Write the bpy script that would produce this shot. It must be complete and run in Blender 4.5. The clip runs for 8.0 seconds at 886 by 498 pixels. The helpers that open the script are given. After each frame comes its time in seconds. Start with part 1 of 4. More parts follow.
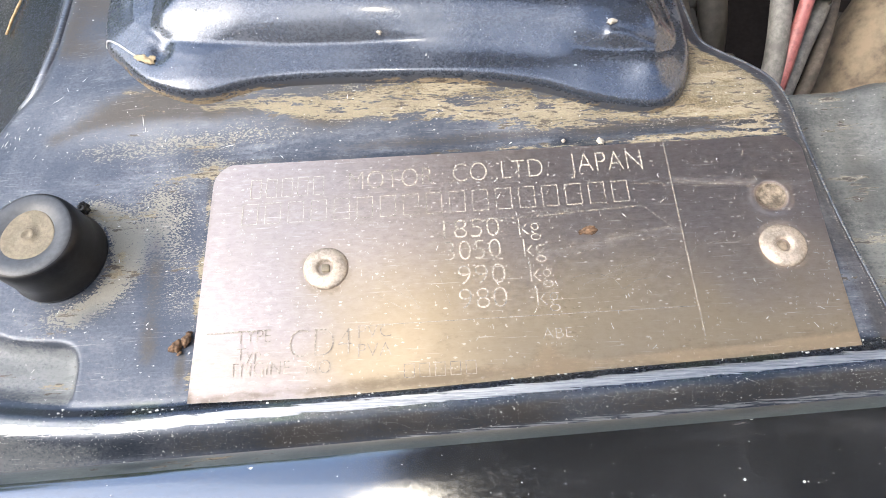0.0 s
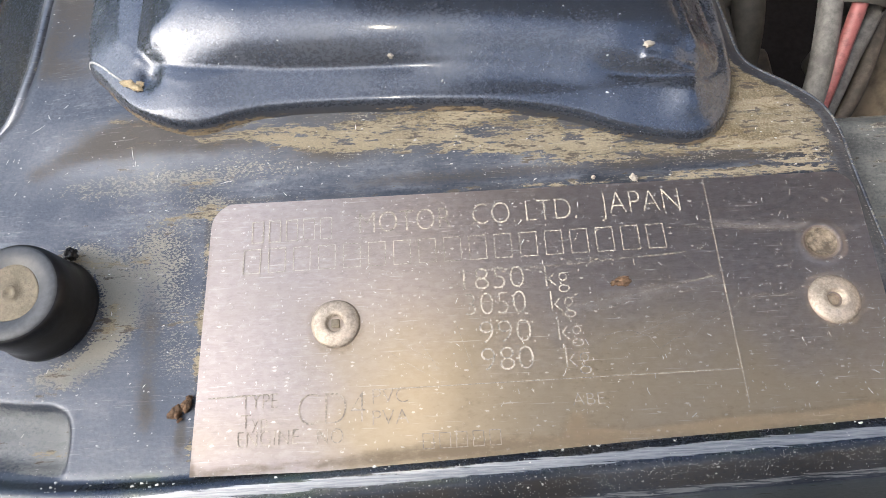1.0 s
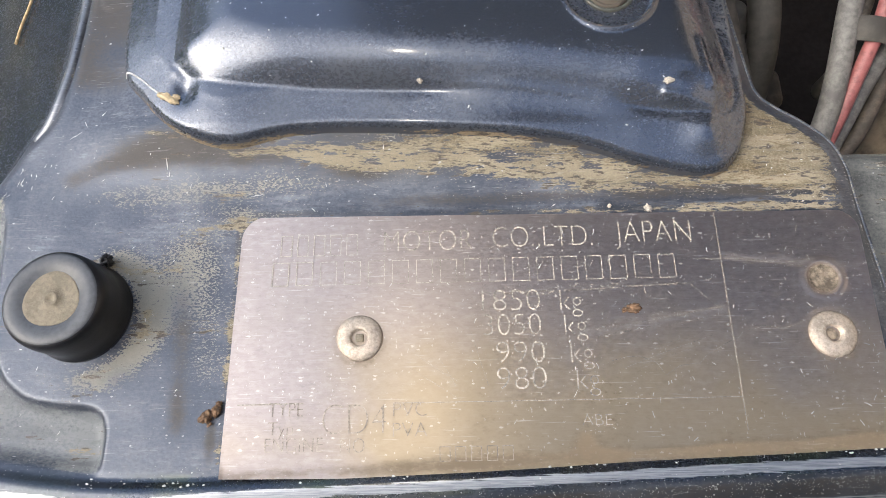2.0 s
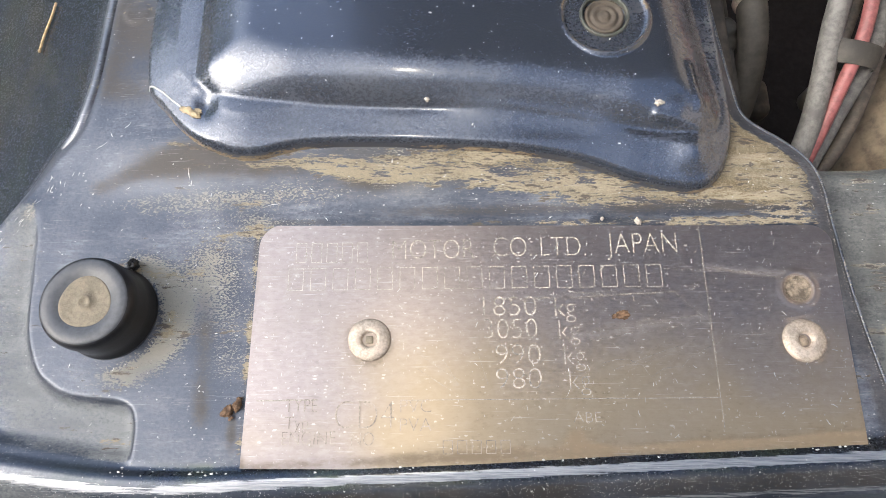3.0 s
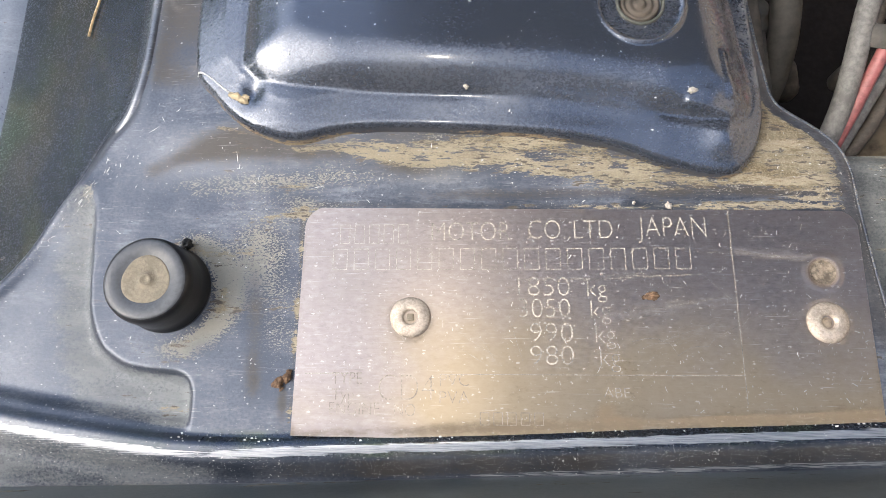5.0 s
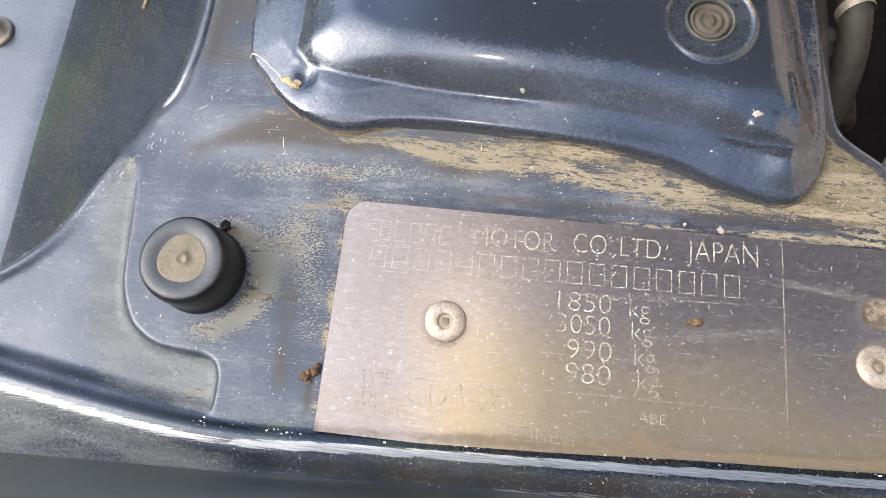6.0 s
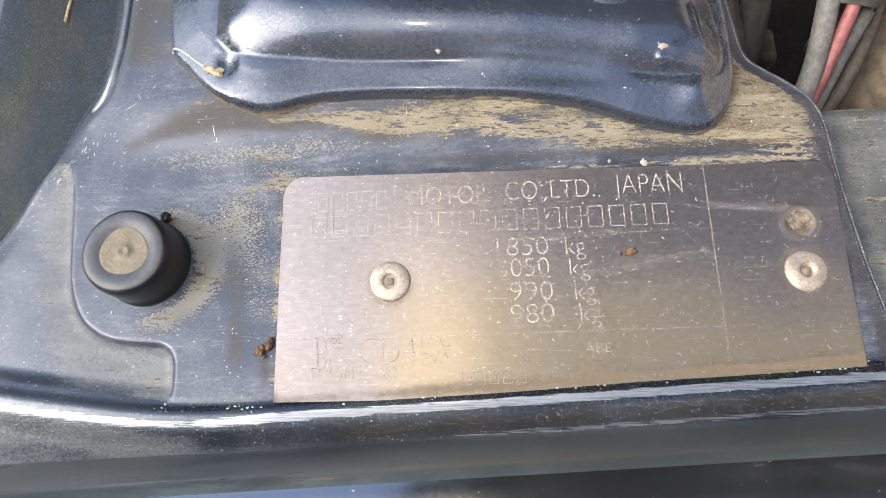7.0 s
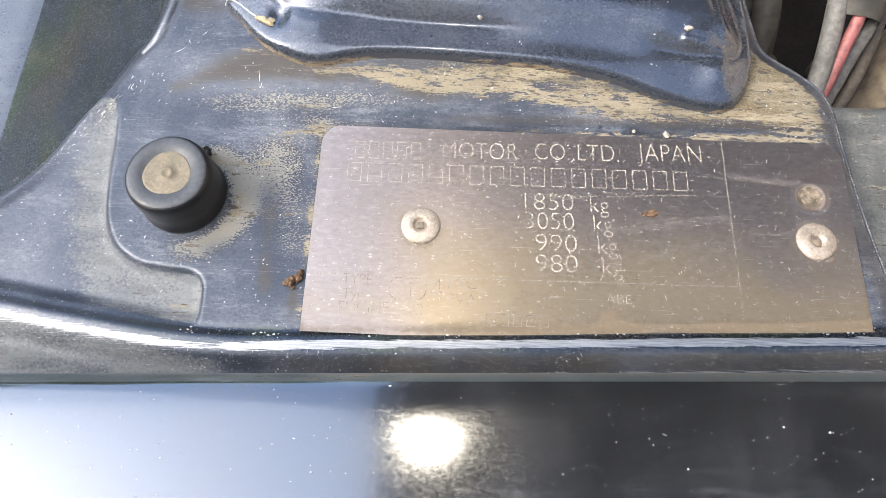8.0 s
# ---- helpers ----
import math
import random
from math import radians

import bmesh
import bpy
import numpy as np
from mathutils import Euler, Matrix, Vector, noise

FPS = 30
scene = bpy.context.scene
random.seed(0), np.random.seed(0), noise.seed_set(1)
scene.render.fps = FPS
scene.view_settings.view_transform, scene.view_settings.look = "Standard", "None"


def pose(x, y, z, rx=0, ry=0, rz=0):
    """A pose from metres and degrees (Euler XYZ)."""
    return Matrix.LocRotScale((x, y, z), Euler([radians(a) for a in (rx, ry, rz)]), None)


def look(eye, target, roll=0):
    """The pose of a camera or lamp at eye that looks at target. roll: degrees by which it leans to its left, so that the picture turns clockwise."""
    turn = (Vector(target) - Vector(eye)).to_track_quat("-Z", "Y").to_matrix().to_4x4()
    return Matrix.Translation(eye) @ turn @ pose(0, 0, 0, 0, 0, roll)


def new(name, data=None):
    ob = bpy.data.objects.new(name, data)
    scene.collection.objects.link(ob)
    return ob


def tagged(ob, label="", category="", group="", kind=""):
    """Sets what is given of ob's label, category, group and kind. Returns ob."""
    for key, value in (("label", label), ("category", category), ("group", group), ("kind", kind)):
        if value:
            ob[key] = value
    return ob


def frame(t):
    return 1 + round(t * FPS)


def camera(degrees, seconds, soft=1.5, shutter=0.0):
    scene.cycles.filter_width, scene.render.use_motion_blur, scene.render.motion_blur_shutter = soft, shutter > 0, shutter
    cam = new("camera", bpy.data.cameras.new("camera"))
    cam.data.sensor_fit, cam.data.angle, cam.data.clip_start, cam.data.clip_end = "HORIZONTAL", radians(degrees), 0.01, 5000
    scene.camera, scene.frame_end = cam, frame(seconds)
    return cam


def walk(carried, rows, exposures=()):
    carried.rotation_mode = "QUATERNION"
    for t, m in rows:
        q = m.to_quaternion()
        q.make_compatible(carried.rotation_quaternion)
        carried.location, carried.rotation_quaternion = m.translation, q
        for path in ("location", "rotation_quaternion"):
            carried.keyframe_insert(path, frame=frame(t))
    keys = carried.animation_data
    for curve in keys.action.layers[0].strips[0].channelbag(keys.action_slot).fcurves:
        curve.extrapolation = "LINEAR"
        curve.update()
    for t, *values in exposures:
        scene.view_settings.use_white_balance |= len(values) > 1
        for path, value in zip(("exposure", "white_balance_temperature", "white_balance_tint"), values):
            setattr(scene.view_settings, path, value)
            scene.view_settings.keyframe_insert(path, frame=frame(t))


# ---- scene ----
cam = camera(68.2, 8.0, 0.75)
# seconds, eye (m), way ahead, roll
ROWS = [
    (0, 0.02600, -0.04918, 0.11670, -0.02399, 0.40709, -0.91307, -6.03),
    (0.2, 0.03073, -0.04173, 0.11293, -0.04339, 0.39377, -0.91818, -9.34),
    (0.5, 0.02719, -0.03337, 0.10823, -0.02921, 0.38028, -0.92441, -8.42),
    (0.8, 0.02854, -0.02715, 0.11325, -0.05347, 0.33262, -0.94154, -12.96),
    (1, 0.02305, -0.02874, 0.11360, -0.02718, 0.34604, -0.93783, -7.24),
    (1.2, 0.02046, -0.02569, 0.11540, -0.03119, 0.33724, -0.94090, -7.17),
    (1.5, 0.01735, -0.02631, 0.11534, -0.02093, 0.33161, -0.94318, -4.26),
    (1.7, 0.01847, -0.02509, 0.11773, -0.02240, 0.32491, -0.94548, -4.46),
    (2.8, 0.01868, -0.02219, 0.12934, -0.01480, 0.31169, -0.95007, -3.00),
    (3, 0.01665, -0.02166, 0.13251, -0.01261, 0.29565, -0.95521, -2.36),
    (3.2, 0.01377, -0.02290, 0.13600, -0.01094, 0.30304, -0.95291, -1.62),
    (3.5, -0.00029, -0.02447, 0.14034, -0.00329, 0.29900, -0.95425, 0.05),
    (3.8, -0.00469, -0.03575, 0.14741, -0.00912, 0.30372, -0.95272, -1.42),
    (4, 0.00349, -0.03312, 0.15283, -0.01409, 0.29717, -0.95472, -2.27),
    (4.2, 0.00776, -0.02823, 0.14805, 0.00831, 0.28397, -0.95880, 1.93),
    (5.3, 0.01245, -0.01671, 0.13952, -0.04893, 0.23686, -0.97031, -10.15),
    (5.5, 0.00995, -0.01382, 0.13979, -0.05103, 0.23101, -0.97161, -9.03),
    (5.8, 0.00550, -0.01863, 0.14010, -0.07732, 0.25817, -0.96300, -10.42),
    (6, 0.00646, -0.01938, 0.13667, -0.06143, 0.24700, -0.96707, -7.90),
    (6.2, 0.01621, -0.01941, 0.13262, -0.04954, 0.24885, -0.96728, -7.71),
    (6.5, 0.02220, -0.02404, 0.13291, -0.05103, 0.25553, -0.96545, -10.43),
    (6.8, 0.01931, -0.02606, 0.13462, -0.03816, 0.24848, -0.96789, -9.41),
    (7, 0.01654, -0.03003, 0.13743, -0.03548, 0.25945, -0.96510, -9.08),
    (7.2, 0.01491, -0.03749, 0.13729, -0.01405, 0.28170, -0.95940, -4.65),
    (7.5, 0.01700, -0.04588, 0.12973, -0.01516, 0.30114, -0.95346, -3.65),
    (7.8, 0.00991, -0.05089, 0.13167, -0.00004, 0.32088, -0.94712, 2.25),
    (8, 0.00602, -0.05470, 0.13529, -0.00591, 0.34261, -0.93946, 1.43),
]
walk(cam, [(t, look((x, y, z), (x + a, y + b, z + c), roll)) for t, x, y, z, a, b, c, roll in ROWS],
     [(t, stops, warmth, 6) for t, stops, warmth in ((0, 1.86, 6100), (0.5, 1.48, 6080), (1, 1.31, 6120), (1.5, 1.31, 6120), (3, 1.50, 6120), (3.5, 1.60, 6090), (4, 1.83, 6050), (5.5, 1.40, 6130), (6, 1.54, 6120), (6.5, 1.58, 6120), (7, 1.59, 6130), (7.5, 1.62, 6130), (8, 1.78, 6110))])

# ---- light: bright open shade, and the camera phone's own torch ----
SUN_ELEVATION, SUN_TURN = radians(44), radians(252)
world = bpy.data.worlds.new("world")
scene.world = world
world.use_nodes = True
wn = world.node_tree.nodes
sky = wn.new("ShaderNodeTexSky")
sky.sky_type, sky.sun_disc = "NISHITA", False
sky.sun_elevation, sky.sun_rotation = SUN_ELEVATION, SUN_TURN
sky.air_density, sky.dust_density, sky.ozone_density = 0.9, 5.0, 1.0
wn["Background"].inputs["Strength"].default_value = 0.15
world.node_tree.links.new(sky.outputs["Color"], wn["Background"].inputs["Color"])

sun = bpy.data.lights.new("sun", "SUN")
sun.energy, sun.angle, sun.color = 0.3, radians(100), (1.0, 0.98, 0.95)
sun_ob = new("sun", sun)
away = Vector((math.sin(SUN_TURN) * math.cos(SUN_ELEVATION), math.cos(SUN_TURN) * math.cos(SUN_ELEVATION), math.sin(SUN_ELEVATION)))
sun_ob.matrix_world = look(away, (0, 0, 0))

torch = bpy.data.lights.new("torch", "POINT")
torch.energy, torch.shadow_soft_size, torch.color = 0.062, 0.003, (1.0, 0.82, 0.6)
torch_ob = new("torch", torch)
torch_ob.location = (0.001, -0.004, 0.158)

CM = 0.01


# ---- materials ----
class Nodes:
    """A small builder for node materials."""

    def __init__(self, name):
        self.mat = bpy.data.materials.new(name)
        self.mat.use_nodes = True
        self.tree = self.mat.node_tree
        self.shader = self.tree.nodes["Principled BSDF"]
        self.coords = self.tree.nodes.new("ShaderNodeTexCoord").outputs["Object"]

    def put(self, socket, value):
        if isinstance(value, bpy.types.NodeSocket):
            self.tree.links.new(value, socket)
        elif isinstance(value, tuple) and len(value) == 3 and socket.type == "RGBA":
            socket.default_value = (*value, 1)
        else:
            socket.default_value = value

    def math(self, op, a, b=0.0, c=0.0, clamp=False):
        n = self.tree.nodes.new("ShaderNodeMath")
        n.operation, n.use_clamp = op, clamp
        for socket, v in zip(n.inputs, (a, b, c)):
            self.put(socket, v)
        return n.outputs[0]

    def mix(self, f, a, b):
        n = self.tree.nodes.new("ShaderNodeMix")
        n.data_type = "RGBA"
        self.put(n.inputs["Factor"], f)
        self.put(n.inputs["A"], a)
        self.put(n.inputs["B"], b)
        return n.outputs["Result"]

    def lerp(self, f, a, b):
        n = self.tree.nodes.new("ShaderNodeMix")
        self.put(n.inputs["Factor"], f)
        self.put(n.inputs["A"], a)
        self.put(n.inputs["B"], b)
        return n.outputs["Result"]

    def step(self, v, low, high):
        n = self.tree.nodes.new("ShaderNodeMapRange")
        n.interpolation_type = "SMOOTHSTEP"
        self.put(n.inputs["Value"], v)
        n.inputs["From Min"].default_value, n.inputs["From Max"].default_value = low, high
        return n.outputs["Result"]

    def place(self, sx=1.0, sy=1.0, sz=1.0, turn=0.0):
        n = self.tree.nodes.new("ShaderNodeMapping")
        n.inputs["Scale"].default_value = (sx, sy, sz)
        n.inputs["Rotation"].default_value = (0, 0, radians(turn))
        self.put(n.inputs["Vector"], self.coords)
        return n.outputs["Vector"]

    def noise(self, scale, detail=4.0, rough=0.6, at=None):
        n = self.tree.nodes.new("ShaderNodeTexNoise")
        n.inputs["Scale"].default_value, n.inputs["Detail"].default_value, n.inputs["Roughness"].default_value = scale, detail, rough
        self.put(n.inputs["Vector"], at or self.coords)
        return n.outputs["Fac"]

    def cells(self, scale, at=None):
        n = self.tree.nodes.new("ShaderNodeTexVoronoi")
        n.inputs["Scale"].default_value = scale
        self.put(n.inputs["Vector"], at or self.coords)
        return n.outputs["Distance"], n.outputs["Color"]

    def attribute(self, name):
        n = self.tree.nodes.new("ShaderNodeAttribute")
        n.attribute_name = name
        return n.outputs["Fac"]

    def bump(self, height, strength=0.3, depth=0.0005):
        n = self.tree.nodes.new("ShaderNodeBump")
        n.inputs["Strength"].default_value, n.inputs["Distance"].default_value = strength, depth
        self.put(n.inputs["Height"], height)
        self.put(self.shader.inputs["Normal"], n.outputs["Normal"])

    def done(self, **values):
        for key, v in values.items():
            self.put(self.shader.inputs[key.replace("_", " ")], v)
        return self.mat


def flecks(m, scale, size, share, at=None):
    """Scattered small spots: 1 inside a spot."""
    distance, colour = m.cells(scale, at)
    distance = m.math("ADD", distance, m.math("MULTIPLY_ADD", m.noise(scale * 4, 3, 0.7), 0.9, -0.40))
    split = m.tree.nodes.new("ShaderNodeSeparateColor")
    m.put(split.inputs[0], colour)
    chosen = m.math("LESS_THAN", split.outputs[0], share)
    radius = m.math("MULTIPLY", split.outputs[1], size)
    return m.math("MULTIPLY", m.math("LESS_THAN", distance, radius), chosen)


def dirty_paint(name, paint, film_colour, dirt_colour, film=0.3, gloss=0.16, flake=0.7, coat=0.4, chip=1.0, crinkle=0.3, matt=0.0, coat_rough=0.06, flaking=0.0, relief=0.35):
    """Old glossy car paint under a film of dust; the mesh attribute dirt says where soil has caked, wear where it is rubbed."""
    m = Nodes(name)
    fine = m.noise(3200, 3, 0.75)
    grain = m.noise(1700, 5, 0.7, m.place(0.85, 1, 1))
    patch = m.noise(150, 6, 0.66, m.place(0.4, 1, 1))
    wide = m.noise(28, 3, 0.5)
    peel = m.noise(170, 10, 0.62, m.place(0.15, 1, 1, 1))
    crust = m.noise(900, 8, 0.74, m.place(0.25, 1, 1, -3))
    hairs = m.noise(1, 5, 0.75, m.place(700, 5200, 900, 2))
    dirt = m.attribute("dirt")
    marked = m.attribute("clean")
    clean = m.math("MAXIMUM", marked, 0.0)
    gone = m.math("ABSOLUTE", marked)
    ragged = m.math("ADD", dirt, m.math("ADD", m.math("MULTIPLY_ADD", peel, 3.4, -1.7), m.math("MULTIPLY_ADD", crust, 2.5, -1.25)))
    caked = m.step(ragged, 0.44, 0.50)
    settled = m.attribute("dust")
    silt_and_sheen = m.step(m.math("ADD", settled, m.math("ADD", m.math("MULTIPLY_ADD", patch, 1.0, -0.5), m.math("MULTIPLY_ADD", grain, 1.2, -0.6))), 0.25, 0.75)
    flake_noise = m.math("ADD", m.math("MULTIPLY", m.noise(620, 7, 0.62, m.place(0.36, 1, 1, 4)), 0.14), m.math("MULTIPLY", m.noise(3000, 5, 0.70, m.place(0.55, 1, 1, -2)), 0.86))
    spread = m.noise(70, 5, 0.6, m.place(0.6, 1, 1, -20))
    dry = m.math("ADD", m.math("MULTIPLY_ADD", flake_noise, 6.5, -3.25), m.math("ADD", m.math("ADD", m.math("MULTIPLY", dirt, 0.7), m.attribute("flakes")), m.math("MULTIPLY_ADD", spread, 1.6, -0.8)))
    dry = m.math("MULTIPLY", m.step(dry, 0.34, 0.42), m.math("MULTIPLY_ADD", gone, -flaking, flaking, True))
    haze = m.step(m.math("ADD", dirt, m.math("MULTIPLY_ADD", patch, 1.2, -0.6)), 0.1, 0.85)
    soiled = m.math("MULTIPLY", m.step(m.math("ADD", m.attribute("stain"), m.math("ADD", m.math("MULTIPLY_ADD", patch, 0.8, -0.4), m.math("MULTIPLY_ADD", grain, 0.9, -0.45))), 0.1, 0.7), 0.8)
    combed = m.noise(1, 6, 0.72, m.place(150, 3600, 500, 1))
    worn = m.step(m.math("ADD", m.attribute("worn"), m.math("MULTIPLY_ADD", combed, 3.2, -1.6)), 0.30, 0.50)
    speckle = m.step(m.math("ADD", m.math("MULTIPLY", grain, 0.9), m.math("MULTIPLY", patch, 0.22)), 0.36, 0.76)
    dusty = m.math("MULTIPLY_ADD", speckle, film, m.math("MULTIPLY", m.step(wide, 0.3, 0.75), film * 0.55))
    dusty = m.math("ADD", dusty, m.math("MULTIPLY", m.step(ragged, -0.25, 0.5), 0.45 * min(1.0, film * 3)), 0, True)
    smudge = m.step(m.noise(75, 6, 0.62, m.place(0.75, 0.5, 1, 12)), 0.40, 0.66)
    dusty = m.math("MULTIPLY", dusty, m.math("MULTIPLY_ADD", smudge, 0.75, 0.45), 0, True)
    dusty = m.math("MULTIPLY", dusty, m.math("SUBTRACT", 1.0, gone))
    scaled = m.math("MAXIMUM", m.step(m.attribute("flakes"), -0.3, 0.35), m.step(dirt, 0.05, 0.45))
    dusty = m.math("MULTIPLY", dusty, m.math("MULTIPLY_ADD", scaled, -0.78, 1.0))
    brown = tuple(c * f for c, f in zip(dirt_colour, (0.47, 0.43, 0.36)))
    soil = m.mix(m.step(m.math("ADD", peel, m.math("MULTIPLY", crust, 0.45)), 0.70, 0.76), brown, dirt_colour)
    soil = m.mix(m.math("MULTIPLY", m.step(patch, 0.4, 0.65), 0.7), soil, tuple(c * 0.62 for c in dirt_colour))
    soil = m.mix(m.math("MULTIPLY", m.step(fine, 0.47, 0.62), 0.45), soil, tuple(min(1, c * 1.35) for c in dirt_colour))
    soil = m.mix(m.math("MULTIPLY", m.step(crust, 0.545, 0.59), 0.8), soil, (0.06, 0.055, 0.055))
    dusty = m.math("ADD", dusty, m.math("MULTIPLY", m.math("MULTIPLY_ADD", hairs, 0.5, -0.25), m.math("MULTIPLY_ADD", gone, -0.92 * film, film)), 0, True)
    colour = m.mix(dusty, paint, film_colour)
    colour = m.mix(m.math("MULTIPLY", haze, 0.38), colour, tuple(c * f for c, f in zip(dirt_colour, (0.40, 0.38, 0.36))))
    # Green-brown tree reflections, put into the colour where the paint is bare.
    tree_reflection = m.math("MULTIPLY", m.step(m.noise(38, 5, 0.6, m.place(0.9, 0.5, 0.9, 35)), 0.44, 0.62), m.math("MULTIPLY", clean, 0.75 * flaking))
    colour = m.mix(tree_reflection, colour, m.mix(m.step(wide, 0.4, 0.6), (0.07, 0.098, 0.058), (0.11, 0.10, 0.078)))
    colour = m.mix(soiled, colour, m.mix(fine, (0.040, 0.036, 0.034), (0.095, 0.080, 0.064)))
    ashen = m.math("MULTIPLY", m.step(m.noise(230, 7, 0.6, m.place(0.28, 1, 1, 2)), 0.50, 0.54), 0.55)
    colour = m.mix(m.math("MULTIPLY", silt_and_sheen, 0.85), colour, m.mix(ashen, m.mix(fine, (0.147, 0.154, 0.158), (0.212, 0.221, 0.224)), (0.27, 0.28, 0.275)))
    colour = m.mix(m.math("MULTIPLY", dry, 0.85), colour, m.mix(fine, (0.235, 0.228, 0.195), (0.40, 0.375, 0.31)))
    colour = m.mix(caked, colour, soil)
    chips = m.math("MAXIMUM", m.math("MAXIMUM", flecks(m, 600, 0.20 * chip, 0.05, m.place(0.7, 1, 1, -10)), flecks(m, 1700, 0.32 * chip, 0.14, m.place(0.6, 1, 1, 8))), flecks(m, 260, 0.10 * chip, 0.03, m.place(0.6, 1, 1, 25)))
    scuffs = m.math("MULTIPLY", m.step(m.noise(1, 4, 0.65, m.place(200, 4200, 600, 3)), 0.60, 0.68), m.step(patch, 0.42, 0.6))
    chips = m.math("MAXIMUM", chips, m.math("MULTIPLY", scuffs, 0.4 * chip if chip > 0.4 else 0.0))
    chips = m.math("MULTIPLY", chips, m.math("MULTIPLY_ADD", clean, -0.8, 1.0))
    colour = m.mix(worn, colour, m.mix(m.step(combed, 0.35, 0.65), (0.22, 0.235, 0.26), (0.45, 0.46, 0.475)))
    colour = m.mix(m.math("MULTIPLY", chips, 0.8), colour, (0.58, 0.58, 0.57))
    bare = m.math("SUBTRACT", 1.0, m.math("MAXIMUM", m.math("MAXIMUM", m.math("MAXIMUM", caked, m.math("MAXIMUM", m.math("MULTIPLY", dry, 0.8), m.math("MULTIPLY", silt_and_sheen, 0.9))), m.math("MAXIMUM", m.math("MULTIPLY", haze, 0.6), m.math("MULTIPLY", soiled, 0.75))), chips))
    rough = m.lerp(dusty, gloss, 0.55)
    rough = m.math("ADD", rough, m.math("MULTIPLY_ADD", grain, min(0.16, gloss), -0.5 * min(0.16, gloss)))
    rough = m.math("ADD", rough, m.math("MULTIPLY_ADD", clean, -matt, matt))
    rough = m.lerp(worn, m.lerp(bare, 0.9, rough), 0.42)
    m.bump(m.math("ADD", m.math("MULTIPLY", caked, m.math("MULTIPLY_ADD", fine, 0.6, 0.6)), m.math("ADD", m.math("MULTIPLY", m.noise(480, 5, 0.62, m.place(0.7, 1, 1, 30)), crinkle), m.math("MULTIPLY", grain, 0.14))), relief, 0.0006)
    return m.done(Base_Color=colour, Roughness=rough, Specular_IOR_Level=m.lerp(caked, 0.6, 0.2), Metallic=m.math("MAXIMUM", m.math("MULTIPLY", worn, 0.65), m.math("MULTIPLY", bare, m.math("MULTIPLY_ADD", dusty, -flake, flake))),
                  Coat_Weight=m.math("MULTIPLY", m.math("MULTIPLY", bare, coat), m.math("MULTIPLY_ADD", clean, min(1.0, 6 * matt), 1.0 - min(1.0, 6 * matt))), Coat_Roughness=coat_rough)


NAVY = (0.045, 0.055, 0.076)
paint_panel = dirty_paint("dusty_navy_paint", NAVY, (0.205, 0.22, 0.26), (0.32, 0.278, 0.20), 0.39, 0.25, 0.7, 0.5, 0.9, 0.35, 0.12, 0.20, 1.0)
paint_cover = dirty_paint("glossy_navy_paint", (0.071, 0.085, 0.116), (0.16, 0.155, 0.15), (0.30, 0.24, 0.165), 0.22, 0.24, 0.6, 1.0, 0.39, 0.4, 0.0, 0.11, 0.0, 0.5)
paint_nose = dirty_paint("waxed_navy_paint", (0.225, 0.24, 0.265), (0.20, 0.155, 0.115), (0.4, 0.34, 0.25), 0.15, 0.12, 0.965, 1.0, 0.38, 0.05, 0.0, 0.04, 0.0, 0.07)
paint_fender = dirty_paint("hazy_grey_paint", (0.12, 0.13, 0.15), (0.22, 0.235, 0.26), (0.3, 0.28, 0.22), 0.5, 0.28, 0.7, 0.4, 0.5, 0.3, 0.0, 0.15)
paint_flange = dirty_paint("dull_grey_paint", (0.10, 0.118, 0.125), (0.20, 0.225, 0.225), (0.33, 0.28, 0.21), 0.40, 0.34, 0.55, 0.3, 0.2)
paint_ledge = dirty_paint("dust_covered_paint", (0.06, 0.065, 0.07), (0.25, 0.255, 0.235), (0.28, 0.265, 0.22), 0.75, 0.4, 0.3, 0.0)


